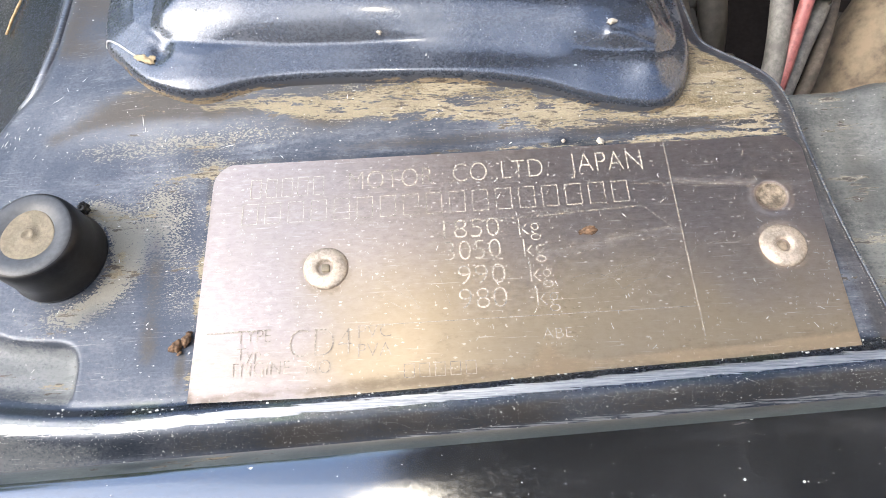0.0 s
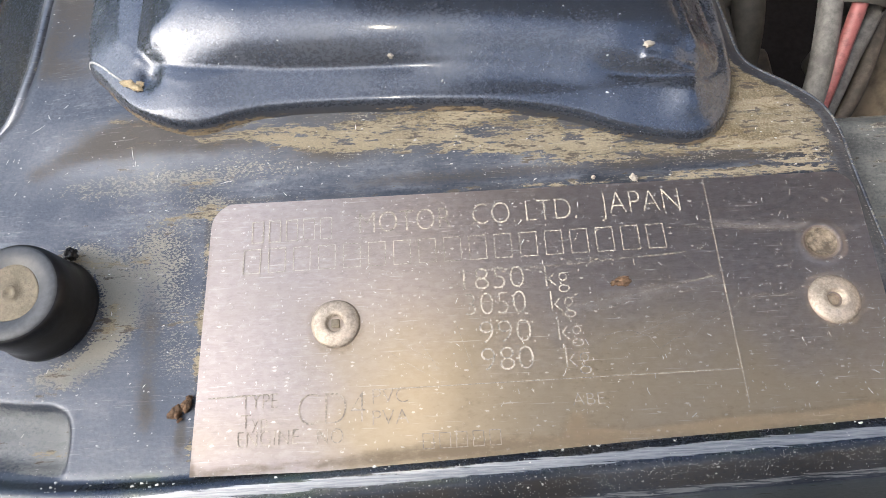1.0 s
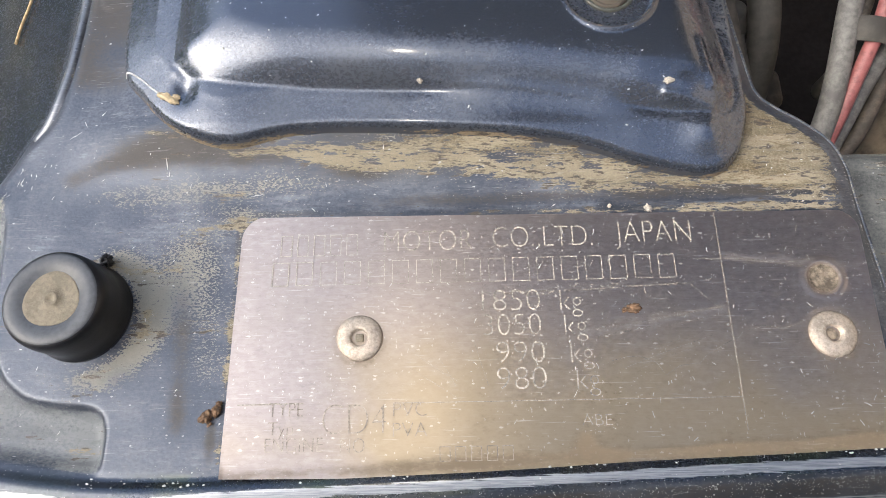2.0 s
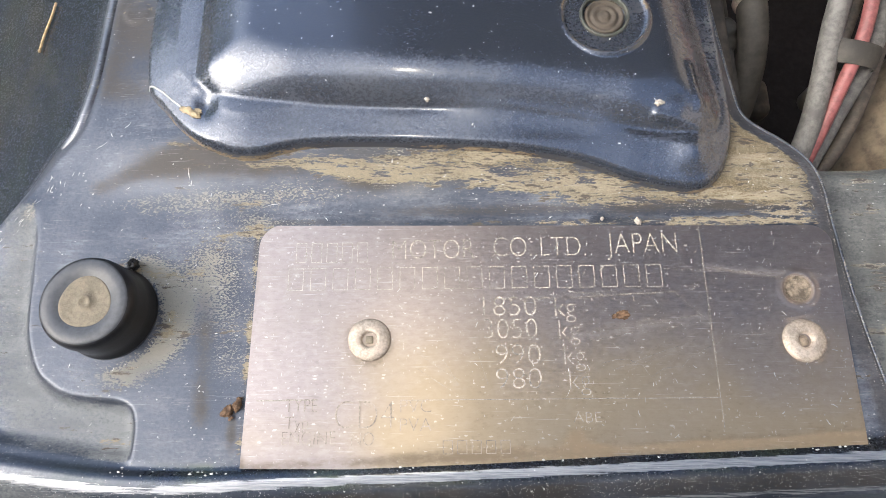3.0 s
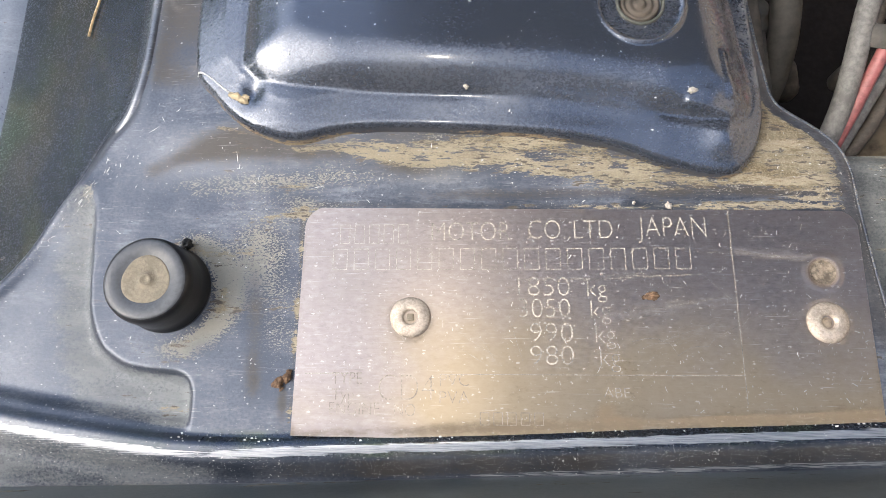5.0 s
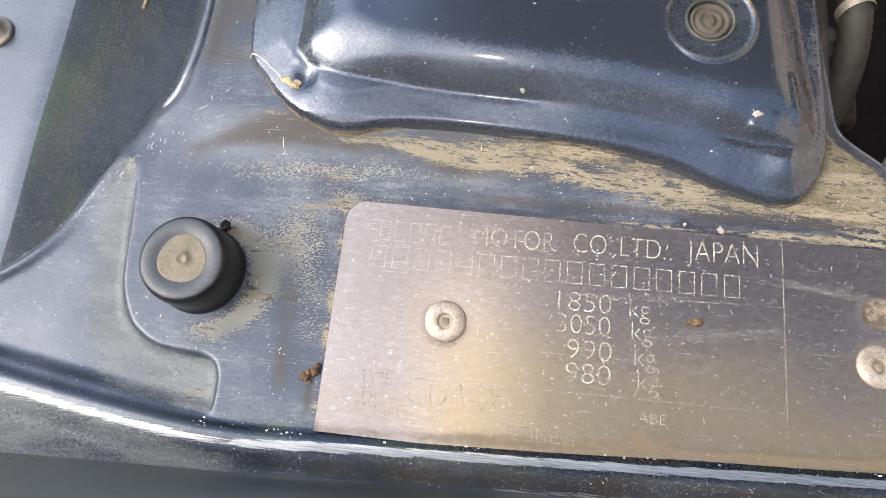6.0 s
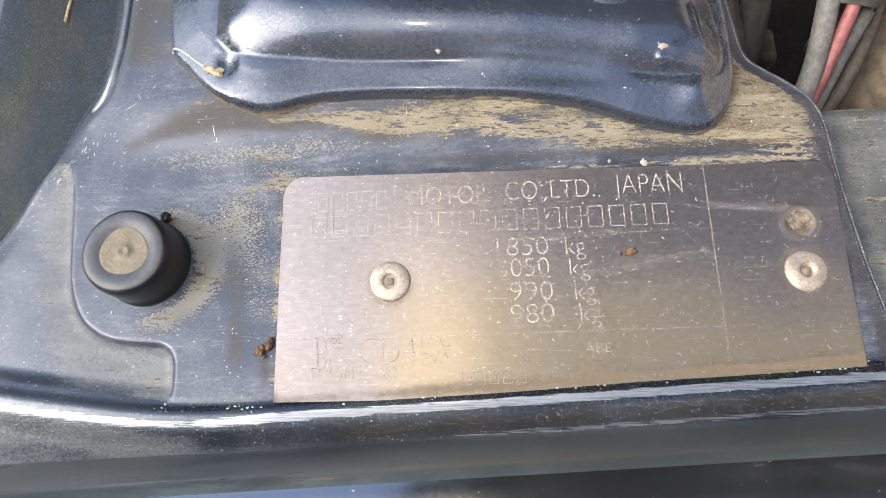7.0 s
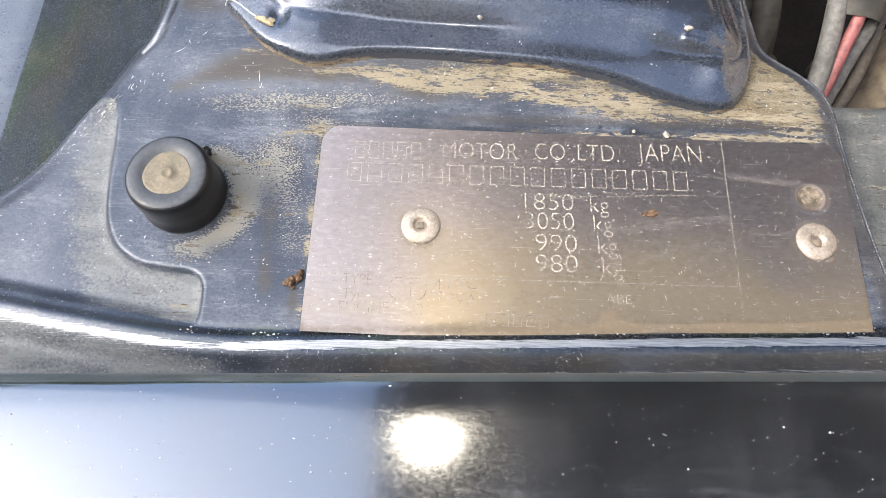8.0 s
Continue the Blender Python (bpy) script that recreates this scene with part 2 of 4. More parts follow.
def plate_metal():
    m = Nodes("brushed_aluminium")
    brushed = m.noise(1, 6, 0.8, m.place(110, 6500, 1))
    streak = m.noise(1, 3, 0.6, m.place(25, 900, 1))
    wide = m.noise(60, 6, 0.65)
    grain = m.noise(1100, 6, 0.7, m.place(0.5, 1, 1))
    dirt = m.attribute("dirt")
    yellowed = m.attribute("clean")
    scuffed = m.math("MULTIPLY", m.step(m.math("ADD", m.attribute("worn"), m.math("ADD", m.math("MULTIPLY_ADD", brushed, 1.4, -0.7), m.math("MULTIPLY_ADD", grain, 1.2, -0.6))), 0.10, 0.80), 0.22)
    stain = m.step(m.math("ADD", dirt, m.math("ADD", m.math("MULTIPLY_ADD", wide, 1.1, -0.55), m.math("MULTIPLY_ADD", grain, 1.3, -0.65))), 0.25, 1.0)
    metal = m.mix(m.step(brushed, 0.3, 0.7), (0.40, 0.347, 0.325), (0.335, 0.288, 0.27))
    metal = m.mix(m.step(grain, 0.40, 0.62), metal, (0.41, 0.36, 0.335))
    metal = m.mix(m.math("MULTIPLY", m.step(streak, 0.45, 0.7), 0.25), metal, (0.41, 0.36, 0.335))
    metal = m.mix(m.math("MULTIPLY", m.step(wide, 0.42, 0.72), 0.45), metal, (0.33, 0.29, 0.26))
    mottle = m.noise(700, 7, 0.66, m.place(0.6, 1, 1, -8))
    metal = m.mix(m.math("MULTIPLY", m.step(mottle, 0.54, 0.62), 0.16), metal, (0.56, 0.53, 0.50))
    metal = m.mix(m.math("MULTIPLY", m.step(mottle, 0.44, 0.36), 0.35), metal, (0.27, 0.24, 0.22))
    tarnish = m.step(m.math("ADD", yellowed, m.math("MULTIPLY_ADD", wide, 0.8, -0.40)), 0.0, 1.05)
    metal = m.mix(m.math("MULTIPLY", tarnish, 0.65), metal, m.mix(grain, (0.34, 0.262, 0.145), (0.46, 0.37, 0.22)))
    nicks = m.math("MAXIMUM", flecks(m, 620, 0.12, 0.07, m.place(0.6, 1, 1, 15)), flecks(m, 1200, 0.17, 0.14, m.place(1, 0.3, 1, -12)))
    lines = m.step(m.noise(1, 3, 0.6, m.place(110, 2600, 1, 2)), 0.62, 0.74)
    slants = m.math("MULTIPLY", m.step(m.noise(1, 3, 0.6, m.place(40, 1500, 1, -38)), 0.66, 0.74), m.step(wide, 0.45, 0.6))
    nicks = m.math("MAXIMUM", nicks, m.math("MULTIPLY", flecks(m, 1600, 0.36, 0.20, m.place(0.5, 1, 1, 3)), 0.7))
    nicks = m.math("MAXIMUM", nicks, m.math("MULTIPLY", flecks(m, 2300, 0.36, 0.20, m.place(1, 0.55, 1, 20)), 0.6))
    nicks = m.math("MAXIMUM", nicks, m.math("MAXIMUM", m.math("MULTIPLY", lines, 0.6), m.math("MULTIPLY", slants, 0.6)))
    metal = m.mix(scuffed, metal, (0.54, 0.515, 0.50))
    colour = m.mix(m.math("MULTIPLY", nicks, 0.6), metal, (0.80, 0.77, 0.72))
    colour = m.mix(m.math("MULTIPLY", stain, 0.65), colour, m.mix(grain, (0.075, 0.05, 0.032), (0.19, 0.135, 0.085)))
    m.bump(m.math("ADD", m.math("MULTIPLY", m.math("ADD", brushed, grain), 0.4), m.math("ADD", m.math("MULTIPLY", wide, 1.5), nicks)), 0.2, 0.0001)
    along = m.tree.nodes.new("ShaderNodeCombineXYZ")
    along.inputs[0].default_value = 1.0
    m.put(m.shader.inputs["Tangent"], along.outputs[0])
    return m.done(Base_Color=colour, Metallic=m.lerp(m.math("MAXIMUM", m.math("MAXIMUM", stain, m.math("MULTIPLY", tarnish, 0.28)), m.math("MAXIMUM", m.math("MULTIPLY", nicks, 0.7), scuffed)), 0.92, 0.1), Roughness=m.lerp(stain, m.math("MULTIPLY_ADD", grain, 0.14, 0.345), 0.85),
                  Anisotropic=0.62, Anisotropic_Rotation=0.25)


def plain(name, colour, rough=0.5, metal=0.0, scale=400.0, spread=0.35, bump=0.15):
    """One material with two scales of variation."""
    m = Nodes(name)
    fine, wide = m.noise(scale, 4, 0.65), m.noise(scale / 7, 3, 0.5)
    dark, light = tuple(c * (1 - spread) for c in colour), tuple(min(1, c * (1 + spread)) for c in colour)
    c = m.mix(m.step(m.math("ADD", m.math("MULTIPLY", fine, 0.6), m.math("MULTIPLY", wide, 0.4)), 0.36, 0.64), dark, light)
    m.bump(fine, bump, 0.0003)
    return m.done(Base_Color=c, Roughness=m.math("MULTIPLY_ADD", fine, 0.2, rough - 0.1), Metallic=metal)


metal_plate = plate_metal()
engraved = plain("pale_engraving", (0.44, 0.40, 0.34), 0.75, 0.0, 2200, 0.4)
# Darker copy of the engraving: the grooves' shade is put into the colour.
engraved_shaded = plain("shadowed_engraving", (0.34, 0.295, 0.245), 0.6, 0.35, 2200, 0.4)
faint = plain("worn_scratch", (0.40, 0.365, 0.31), 0.7, 0.2, 3000, 0.4)
scratched = plain("bare_primer", (0.62, 0.62, 0.60), 0.6, 0.0, 2000, 0.25)
rivet_metal = plain("dull_aluminium", (0.46, 0.395, 0.325), 0.52, 0.5, 1800, 0.28, 0.4)
rubber = plain("black_rubber", (0.013, 0.013, 0.015), 0.38, 0.0, 900, 0.4, 0.1)
rubber_dust_sheen = plain("dusty_sheen_rubber", (0.075, 0.080, 0.090), 0.42, 0.0, 900, 0.2, 0.1)
soil_pale = plain("dried_mud", (0.23, 0.20, 0.15), 0.95, 0.0, 1400, 0.2, 0.4)
soil_dark = plain("dark_mud", (0.14, 0.085, 0.05), 0.9, 0.0, 1400, 0.5, 0.8)
hole_soil = plain("brown_hole_dirt", (0.215, 0.175, 0.13), 0.9, 0.0, 900, 0.55, 0.8)
leaf_dry = plain("dry_leaf", (0.52, 0.42, 0.26), 0.7, 0.0, 900, 0.4, 0.4)
straw = plain("straw", (0.6, 0.42, 0.22), 0.7, 0.0, 900, 0.4, 0.3)
wire_grey = plain("dusty_grey_cable", (0.15, 0.143, 0.13), 0.6, 0.0, 700, 0.35, 0.2)
wire_red = plain("faded_red_cable", (0.26, 0.09, 0.085), 0.5, 0.0, 700, 0.3, 0.2)
wire_brown = plain("dirty_brown_cable", (0.085, 0.07, 0.055), 0.7, 0.0, 500, 0.45, 0.3)
plastic_grey = plain("dusty_grey_plastic", (0.062, 0.056, 0.047), 0.7, 0.0, 300, 0.35, 0.2)
washer_grey = plain("grey_green_washer", (0.085, 0.088, 0.075), 0.40, 0.1, 700, 0.3, 0.25)
bay_brown = plain("dusty_brown_part", (0.075, 0.062, 0.048), 0.8, 0.0, 300, 0.4, 0.3)
bay_tan = plain("tan_dusty_plastic", (0.16, 0.125, 0.085), 0.75, 0.0, 260, 0.45, 0.3)
# Near-black and dull: the darkness of the bay's void is put into the colour.
bay_dark = plain("bay_void_black", (0.007, 0.006, 0.006), 0.8, 0.0, 200, 0.4, 0.2)
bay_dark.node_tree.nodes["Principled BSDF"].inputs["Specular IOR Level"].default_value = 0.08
lining = plain("bonnet_lining", (0.020, 0.017, 0.015), 0.95, 0.0, 60, 0.3, 0.2)
lining.node_tree.nodes["Principled BSDF"].inputs["Specular IOR Level"].default_value = 0.0
foliage = plain("far_foliage", (0.12, 0.16, 0.06), 0.8, 0.0, 3, 0.6, 0.3)
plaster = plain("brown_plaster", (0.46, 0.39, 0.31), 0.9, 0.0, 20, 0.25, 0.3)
earth = plain("dry_earth", (0.30, 0.24, 0.17), 0.95, 0.0, 6, 0.4, 0.3)


# ---- helpers for meshes ----
def thing(name, label, category, kind="", group=""):
    return tagged(new(name), label, category, group, kind)


def part(name, bm, material, parent=None, label="", smooth=True):
    """Links a bmesh as one mesh object, under a thing or a part."""
    data = bpy.data.meshes.new(name)
    bmesh.ops.recalc_face_normals(bm, faces=bm.faces)
    bm.to_mesh(data)
    bm.free()
    return link(name, data, material, parent, label, smooth)


def link(name, data, material, parent=None, label="", smooth=True):
    data.materials.append(material)
    if smooth:
        data.polygons.foreach_set("use_smooth", [True] * len(data.polygons))
    ob = new(name, data)
    ob.parent = parent
    if label:
        ob["label"] = label
    return ob


def smooth_line(points, steps=8, closed=False):
    """A Catmull-Rom curve through a few points, as an array."""
    p = np.array(points, float)
    p = np.vstack([p[-1:], p, p[:2]]) if closed else np.vstack([2 * p[0] - p[1], p, 2 * p[-1] - p[-2]])
    out = []
    for a, b, c, d in zip(p[:-3], p[1:-2], p[2:-1], p[3:]):
        for u in np.linspace(0, 1, steps, endpoint=False):
            out.append(0.5 * (2 * b + (c - a) * u + (2 * a - 5 * b + 4 * c - d) * u * u + (3 * b - a - 3 * c + d) * u ** 3))
    if not closed:
        out.append(p[-2])
    return np.array(out)


def line_distance(x, y, line, closed=False):
    """Distance of each point of a grid from a polyline."""
    pts = np.vstack([line, line[:1]]) if closed else line
    best = np.full(x.shape, 1e9)
    for (ax, ay), (bx, by) in zip(pts[:-1], pts[1:]):
        dx, dy = bx - ax, by - ay
        u = np.clip(((x - ax) * dx + (y - ay) * dy) / max(dx * dx + dy * dy, 1e-12), 0, 1)
        best = np.minimum(best, np.hypot(x - ax - u * dx, y - ay - u * dy))
    return best


def inside(x, y, line):
    odd = np.zeros(x.shape, bool)
    pts = np.vstack([line, line[:1]])
    for (ax, ay), (bx, by) in zip(pts[:-1], pts[1:]):
        if ay != by:
            odd ^= ((ay > y) != (by > y)) & (x < (bx - ax) * (y - ay) / (by - ay) + ax)
    return odd


def depth_in(x, y, line):
    """Signed distance from a closed outline, positive inside."""
    d = line_distance(x, y, line, True)
    return np.where(inside(x, y, line), d, -d)


def ease(v, low, high):
    u = np.clip((v - low) / (high - low), 0, 1)
    return u * u * (3 - 2 * u)


def bell(v, width):
    return np.exp(-(v / width) ** 2)


def ripple(x, y, scale, seed=0.0):
    """Smooth uneven field of about -1 to 1."""
    return (np.sin(x * scale + 1.3 * np.sin(y * scale * 0.7 + seed) + seed) + np.sin(y * scale * 1.3 + 1.7 * np.sin(x * scale * 0.6 - seed) + 2 * seed)) / 2


def blurred(field, cells):
    """A grid of values softened over some cells to every side."""
    for axis in (0, 1, 0, 1):
        pad = [(cells, cells) if k == axis else (0, 0) for k in (0, 1)]
        total = np.cumsum(np.pad(field, [(a + (a > 0), b) for a, b in pad], mode="edge"), axis)
        span = 2 * cells + 1
        field = (total[span:] - total[:-span]) / span if axis == 0 else (total[:, span:] - total[:, :-span]) / span
    return field


def sheet(name, x, y, z, keep, dirt, material, parent, label="", clean=None, worn=None, dust=None, stain=None, flakes=None):
    """A pressed sheet from a height field in cm, without the cells that keep leaves out, with a soil attribute."""
    rows, cols = x.shape
    index = np.arange(rows * cols).reshape(rows, cols)
    quads = np.stack([index[:-1, :-1], index[:-1, 1:], index[1:, 1:], index[1:, :-1]], -1).reshape(-1, 4)
    ok = (keep[:-1, :-1] & keep[:-1, 1:] & keep[1:, 1:] & keep[1:, :-1]).ravel()
    quads = quads[ok]
    used = np.unique(quads)
    renumber = np.full(rows * cols, -1)
    renumber[used] = np.arange(len(used))
    data = bpy.data.meshes.new(name)
    points = np.stack([x, y, z], -1).reshape(-1, 3)[used] * CM
    data.from_pydata(points.tolist(), [], renumber[quads].tolist())
    data.attributes.new("dirt", "FLOAT", "POINT").data.foreach_set("value", dirt.ravel()[used].astype(np.float32))
    for key, field in (("clean", clean), ("worn", worn), ("dust", dust), ("stain", stain), ("flakes", flakes)):
        values = np.zeros(x.shape) - (0.9 if key == "worn" else 0.5 if key == "dust" else 0.0) if field is None else field
        data.attributes.new(key, "FLOAT", "POINT").data.foreach_set("value", np.clip(values, -1, 1).ravel()[used].astype(np.float32))
    data.update()
    return link(name, data, material, parent, label)


def lathe(profile, at, segments=48, wobble=0.0, capped=True):
    """A turned solid from (radius, height) pairs in cm about an upright axis at (x, y, z) cm."""
    bm = bmesh.new()
    rings = []
    for r, h in profile:
        ring = []
        for k in range(segments):
            a = 2 * math.pi * k / segments
            q = r * (1 + wobble * math.sin(3 * a + h * 9))
            ring.append(bm.verts.new(((at[0] + q * math.cos(a)) * CM, (at[1] + q * math.sin(a)) * CM, (at[2] + h) * CM)))
        rings.append(ring)
    for low, high in zip(rings[:-1], rings[1:]):
        for k in range(segments):
            bm.faces.new((low[k], low[(k + 1) % segments], high[(k + 1) % segments], high[k]))
    if capped:
        bm.faces.new(rings[-1])
        bm.faces.new(list(reversed(rings[0])))
    return bm


def tube(points, radius, sides=12, steps=8):
    """A round cable through points in cm."""
    line = smooth_line(points, steps)
    bm = bmesh.new()
    rings = []
    for k, p in enumerate(line):
        ahead = Vector(line[min(k + 1, len(line) - 1)] - line[max(k - 1, 0)]).normalized()
        side = ahead.cross(Vector((0.3, 0.2, 1))).normalized()
        up = side.cross(ahead)
        rings.append([bm.verts.new((Vector(p) + radius * (math.cos(a) * side + math.sin(a) * up)) * CM) for a in (2 * math.pi * j / sides for j in range(sides))])
    for low, high in zip(rings[:-1], rings[1:]):
        for j in range(sides):
            bm.faces.new((low[j], low[(j + 1) % sides], high[(j + 1) % sides], high[j]))
    bm.faces.new(rings[0]), bm.faces.new(rings[-1])
    return bm


def block(x0, x1, y0, y1, z0, z1, bevel=0.2, segments=3):
    """A box in cm with rounded edges."""
    bm = bmesh.new()
    bmesh.ops.create_cube(bm, size=1)
    for v in bm.verts:
        v.co = Vector(((x0 + x1) / 2 + v.co.x * (x1 - x0), (y0 + y1) / 2 + v.co.y * (y1 - y0), (z0 + z1) / 2 + v.co.z * (z1 - z0))) * CM
    bmesh.ops.bevel(bm, geom=bm.edges[:], offset=bevel * CM, segments=segments, affect="EDGES", profile=0.5)
    return bm


def crumb(at, size, seed, flat=0.5):
    """An uneven lump in cm."""
    rnd = random.Random(seed)
    bm = bmesh.new()
    bmesh.ops.create_icosphere(bm, subdivisions=4, radius=1)
    tilt = rnd.random() * 6
    for v in bm.verts:
        k = 1 + 0.55 * noise.noise(v.co * 1.6 + Vector((seed, 0, 0))) + 0.35 * noise.noise(v.co * 4.1 + Vector((0, seed, 0))) + 0.16 * noise.noise(v.co * 9 + Vector((0, seed, 0)))
        p = Vector((v.co.x * size[0] * k, v.co.y * size[1] * k, v.co.z * flat * min(size) * k))
        p.rotate(Euler((0, 0, tilt)))
        v.co = (p + Vector(at)) * CM
    return bm


# ---- the pressed panel ----
RAIL = smooth_line([(-16, -0.6), (-12, -1.42), (-9.3, -1.84), (-6.85, -2.2), (-4.5, -2.45), (-2, -2.42), (2, -2.25), (6, -2.05), (10, -1.85), (16, -1.55)], 10)
POCKET = smooth_line([(-7.75, 3.05), (-7.5, 3.0), (-7.36, 2.75), (-7.30, 2.1), (-7.24, 1.2), (-7.16, 0.3), (-6.98, -0.3), (-6.7, -0.75), (-6.2, -1.08), (-5.6, -1.2), (-5.1, -1.24), (-4.8, -1.36), (-4.66, -1.65), (-4.63, -2.2), (-4.6, -3.5)], 6)
EDGE = smooth_line([(-6.3, 13), (-6.45, 8.56), (-6.62, 5.4), (-7.4, 4.1), (-8.3, 2.7), (-9.5, 1.0), (-10.6, 0.15), (-12, -0.4), (-16, -0.7)], 8)
RIGHT = smooth_line([(7.6, 13), (7.85, 8.3), (8.12, 5.9), (8.27, 5.2), (8.6, 4.87), (9.1, 4.55), (9.62, 4.1), (9.87, 3.5), (9.95, 2.6), (10.2, 0.5), (10.55, -1.5), (11.0, -4.5)], 8)
COVER = smooth_line([(-5.3, 14), (-5.3, 8.4), (-5.2, 5.85), (-4.7, 5.02), (-3.84, 4.22), (-2.75, 3.85), (-1.45, 4.1), (0.11, 4.15), (2.7, 4.05), (4.4, 3.82), (5.55, 3.45),
                     (6.85, 3.2), (7.45, 3.52), (7.76, 4.2), (7.86, 5.0), (7.78, 7.0), (7.7, 8.6), (7.5, 14)], 6)
HUMP = smooth_line([(-3.85, 14), (-3.88, 6.4), (-3.8, 5.5), (-3.1, 5.12), (-2.0, 5.0), (0, 4.9), (3, 4.8), (5.2, 4.52), (6.7, 4.36), (7.3, 4.5), (7.5, 5.0), (7.36, 6.2), (7.18, 7.6), (7.0, 9.0), (6.6, 14)], 6)
LEFT_FIELD = np.vstack([EDGE, [(-20, -0.7), (-20, 13)]])
POCKET_FIELD = np.vstack([POCKET, [(-16, -3.5), (-16, 3.0)]])
RIGHT_FIELD = np.vstack([RIGHT, [(20, -4.5), (20, 13)]])


def rail_at(x):
    return np.interp(x, RAIL[:, 0], RAIL[:, 1])


def bank(x, y):
    """The rise of the panel from the plate up to the foot of the raised cover."""
    height = np.interp(x, [-7.5, -5.5, -3.5, 0, 3, 5.5, 7, 8.5, 10], [0.0, 0.3, 0.6, 0.5, 0.42, 0.3, 0.18, 0.12, 0.0])
    return 0.8 * height * ease(y, 2.6, 4.5) / ease(np.array(4.1), 2.6, 4.5)


def panel_height(x, y):
    z = -0.07 + bank(x, y)
    s = rail_at(x) - y
    step = np.clip((depth_in(x, y, POCKET_FIELD) + 0.05) / 0.36, 0, 1)
    z = z - 0.27 * step * (2 - step) * ease(-s, -0.04, 0.35) * (0.05 + 0.95 * ease(-y, -3.1, -1.3))
    out = depth_in(x, y, LEFT_FIELD)
    z = z + 0.06 * bell(out + 0.2, 0.3) + 0.09 * bell(out + 0.40, 0.13) * ease(-y, -1.6, -0.2)
    wide = 0.5 + 0.6 * bell(y - 3.5, 0.9)
    z = z - 0.11 * ease(out / wide, -1.0, 0.0) * ease(y, 2.2, 3.4) * ease(-y, -5.4, -4.4)
    floor = -0.15 - 0.46 * np.maximum(-6.5 - x, 0)
    u = ease(out, -0.35, 0.6)
    z = z * (1 - u) + floor * u
    z = z - 0.03 * bell(s - 0.02, 0.06) + 0.15 * ease(s, 0.03, 0.27) - 0.045 * np.clip((s - 0.24) / 0.28, 0, 1) - 0.27 * ease(s, 0.50, 1.0) - 0.18 * ease(s, 0.95, 1.6)
    right = depth_in(x, y, RIGHT_FIELD)
    z = z - 0.10 * ease(right, -0.6, -0.1) - 0.12 * ease(right, -0.16, 0.06)
    z = z + 0.012 * ripple(x, y, 0.9, 2.0) + 0.04 * ease(-np.hypot(x + 5.76, y - 7.75), -0.34, -0.27)
    return z


def panel_dirt(x, y):
    cover = depth_in(x, y, COVER)
    d = 0.53 * ease(y, 2.5, 3.6) * ease(x, -2.8, 0.6) * ease(-cover, 3.0, 0.6) * ease(10.5 - x, 0, 1.2)
    d = d + 0.16 * bell(cover + 0.12, 0.2) * ease(x, -3.2, -1.0) + 1.25 * bell(x - 8.45, 0.9) * bell(y - 3.95, 0.85)
    d = d + 0.40 * bell(y - 2.95, 0.3) * ease(x, 3.0, 5.5) * ease(10 - x, 0.2, 0.6)
    d = d - 0.14 * bell(y - 2.75 - 0.02 * x, 0.22) * ease(x, -3, 0)
    ring = np.hypot(x + 5.25, y - 0.45)
    d = d + 0.36 * bell(ring - 1.10, 0.12) * ease(x, -5.9, -4.6) + 0.12 * bell(ring - 1.4, 0.6) * ease(x, -5.5, -4)
    d = d + 0.52 * bell(x + 2.48, 0.075) * ease(-y, -2.8, -2.2) * ease(y, -2.6, -2.0) + 0.5 * bell(y - 2.55, 0.12) * ease(x, -3, -2) * ease(10 - x, 0, 0.6)
    d = d + 0.34 * bell(x + 3.2, 0.9) * bell(y - 2.2, 0.7) + 0.4 * bell(np.hypot(x + 5.76, y - 7.75) - 0.31, 0.06) + 0.22 * bell(x + 2.3, 1.6) * bell(y - 3.05, 0.25) + 0.16 * bell(x + 3.55, 0.8) * bell(y - 1.1, 1.1)
    pocket = depth_in(x, y, POCKET_FIELD)
    d = d + 0.17 * ease(pocket, 0.05, 0.35) * bell(line_distance(x, y, POCKET) - 0.5, 0.5)
    d = d - 0.35 * ease(-x, 4.4, 5.8) * ease(y, 1.6, 2.4) - 0.16 * ease(-x, 2.8, 3.4) * ease(-y, -0.8, 0.4) * ease(ring, 1.4, 1.8)
    d = d - 0.75 * ease(rail_at(x) - y, -0.05, 0.05)
    d = d * (1 - ease(depth_in(x, y, RIGHT_FIELD), -0.45, -0.2))
    return d - 0.12 + 0.06 * ripple(x, y, 2.3, 5.0)


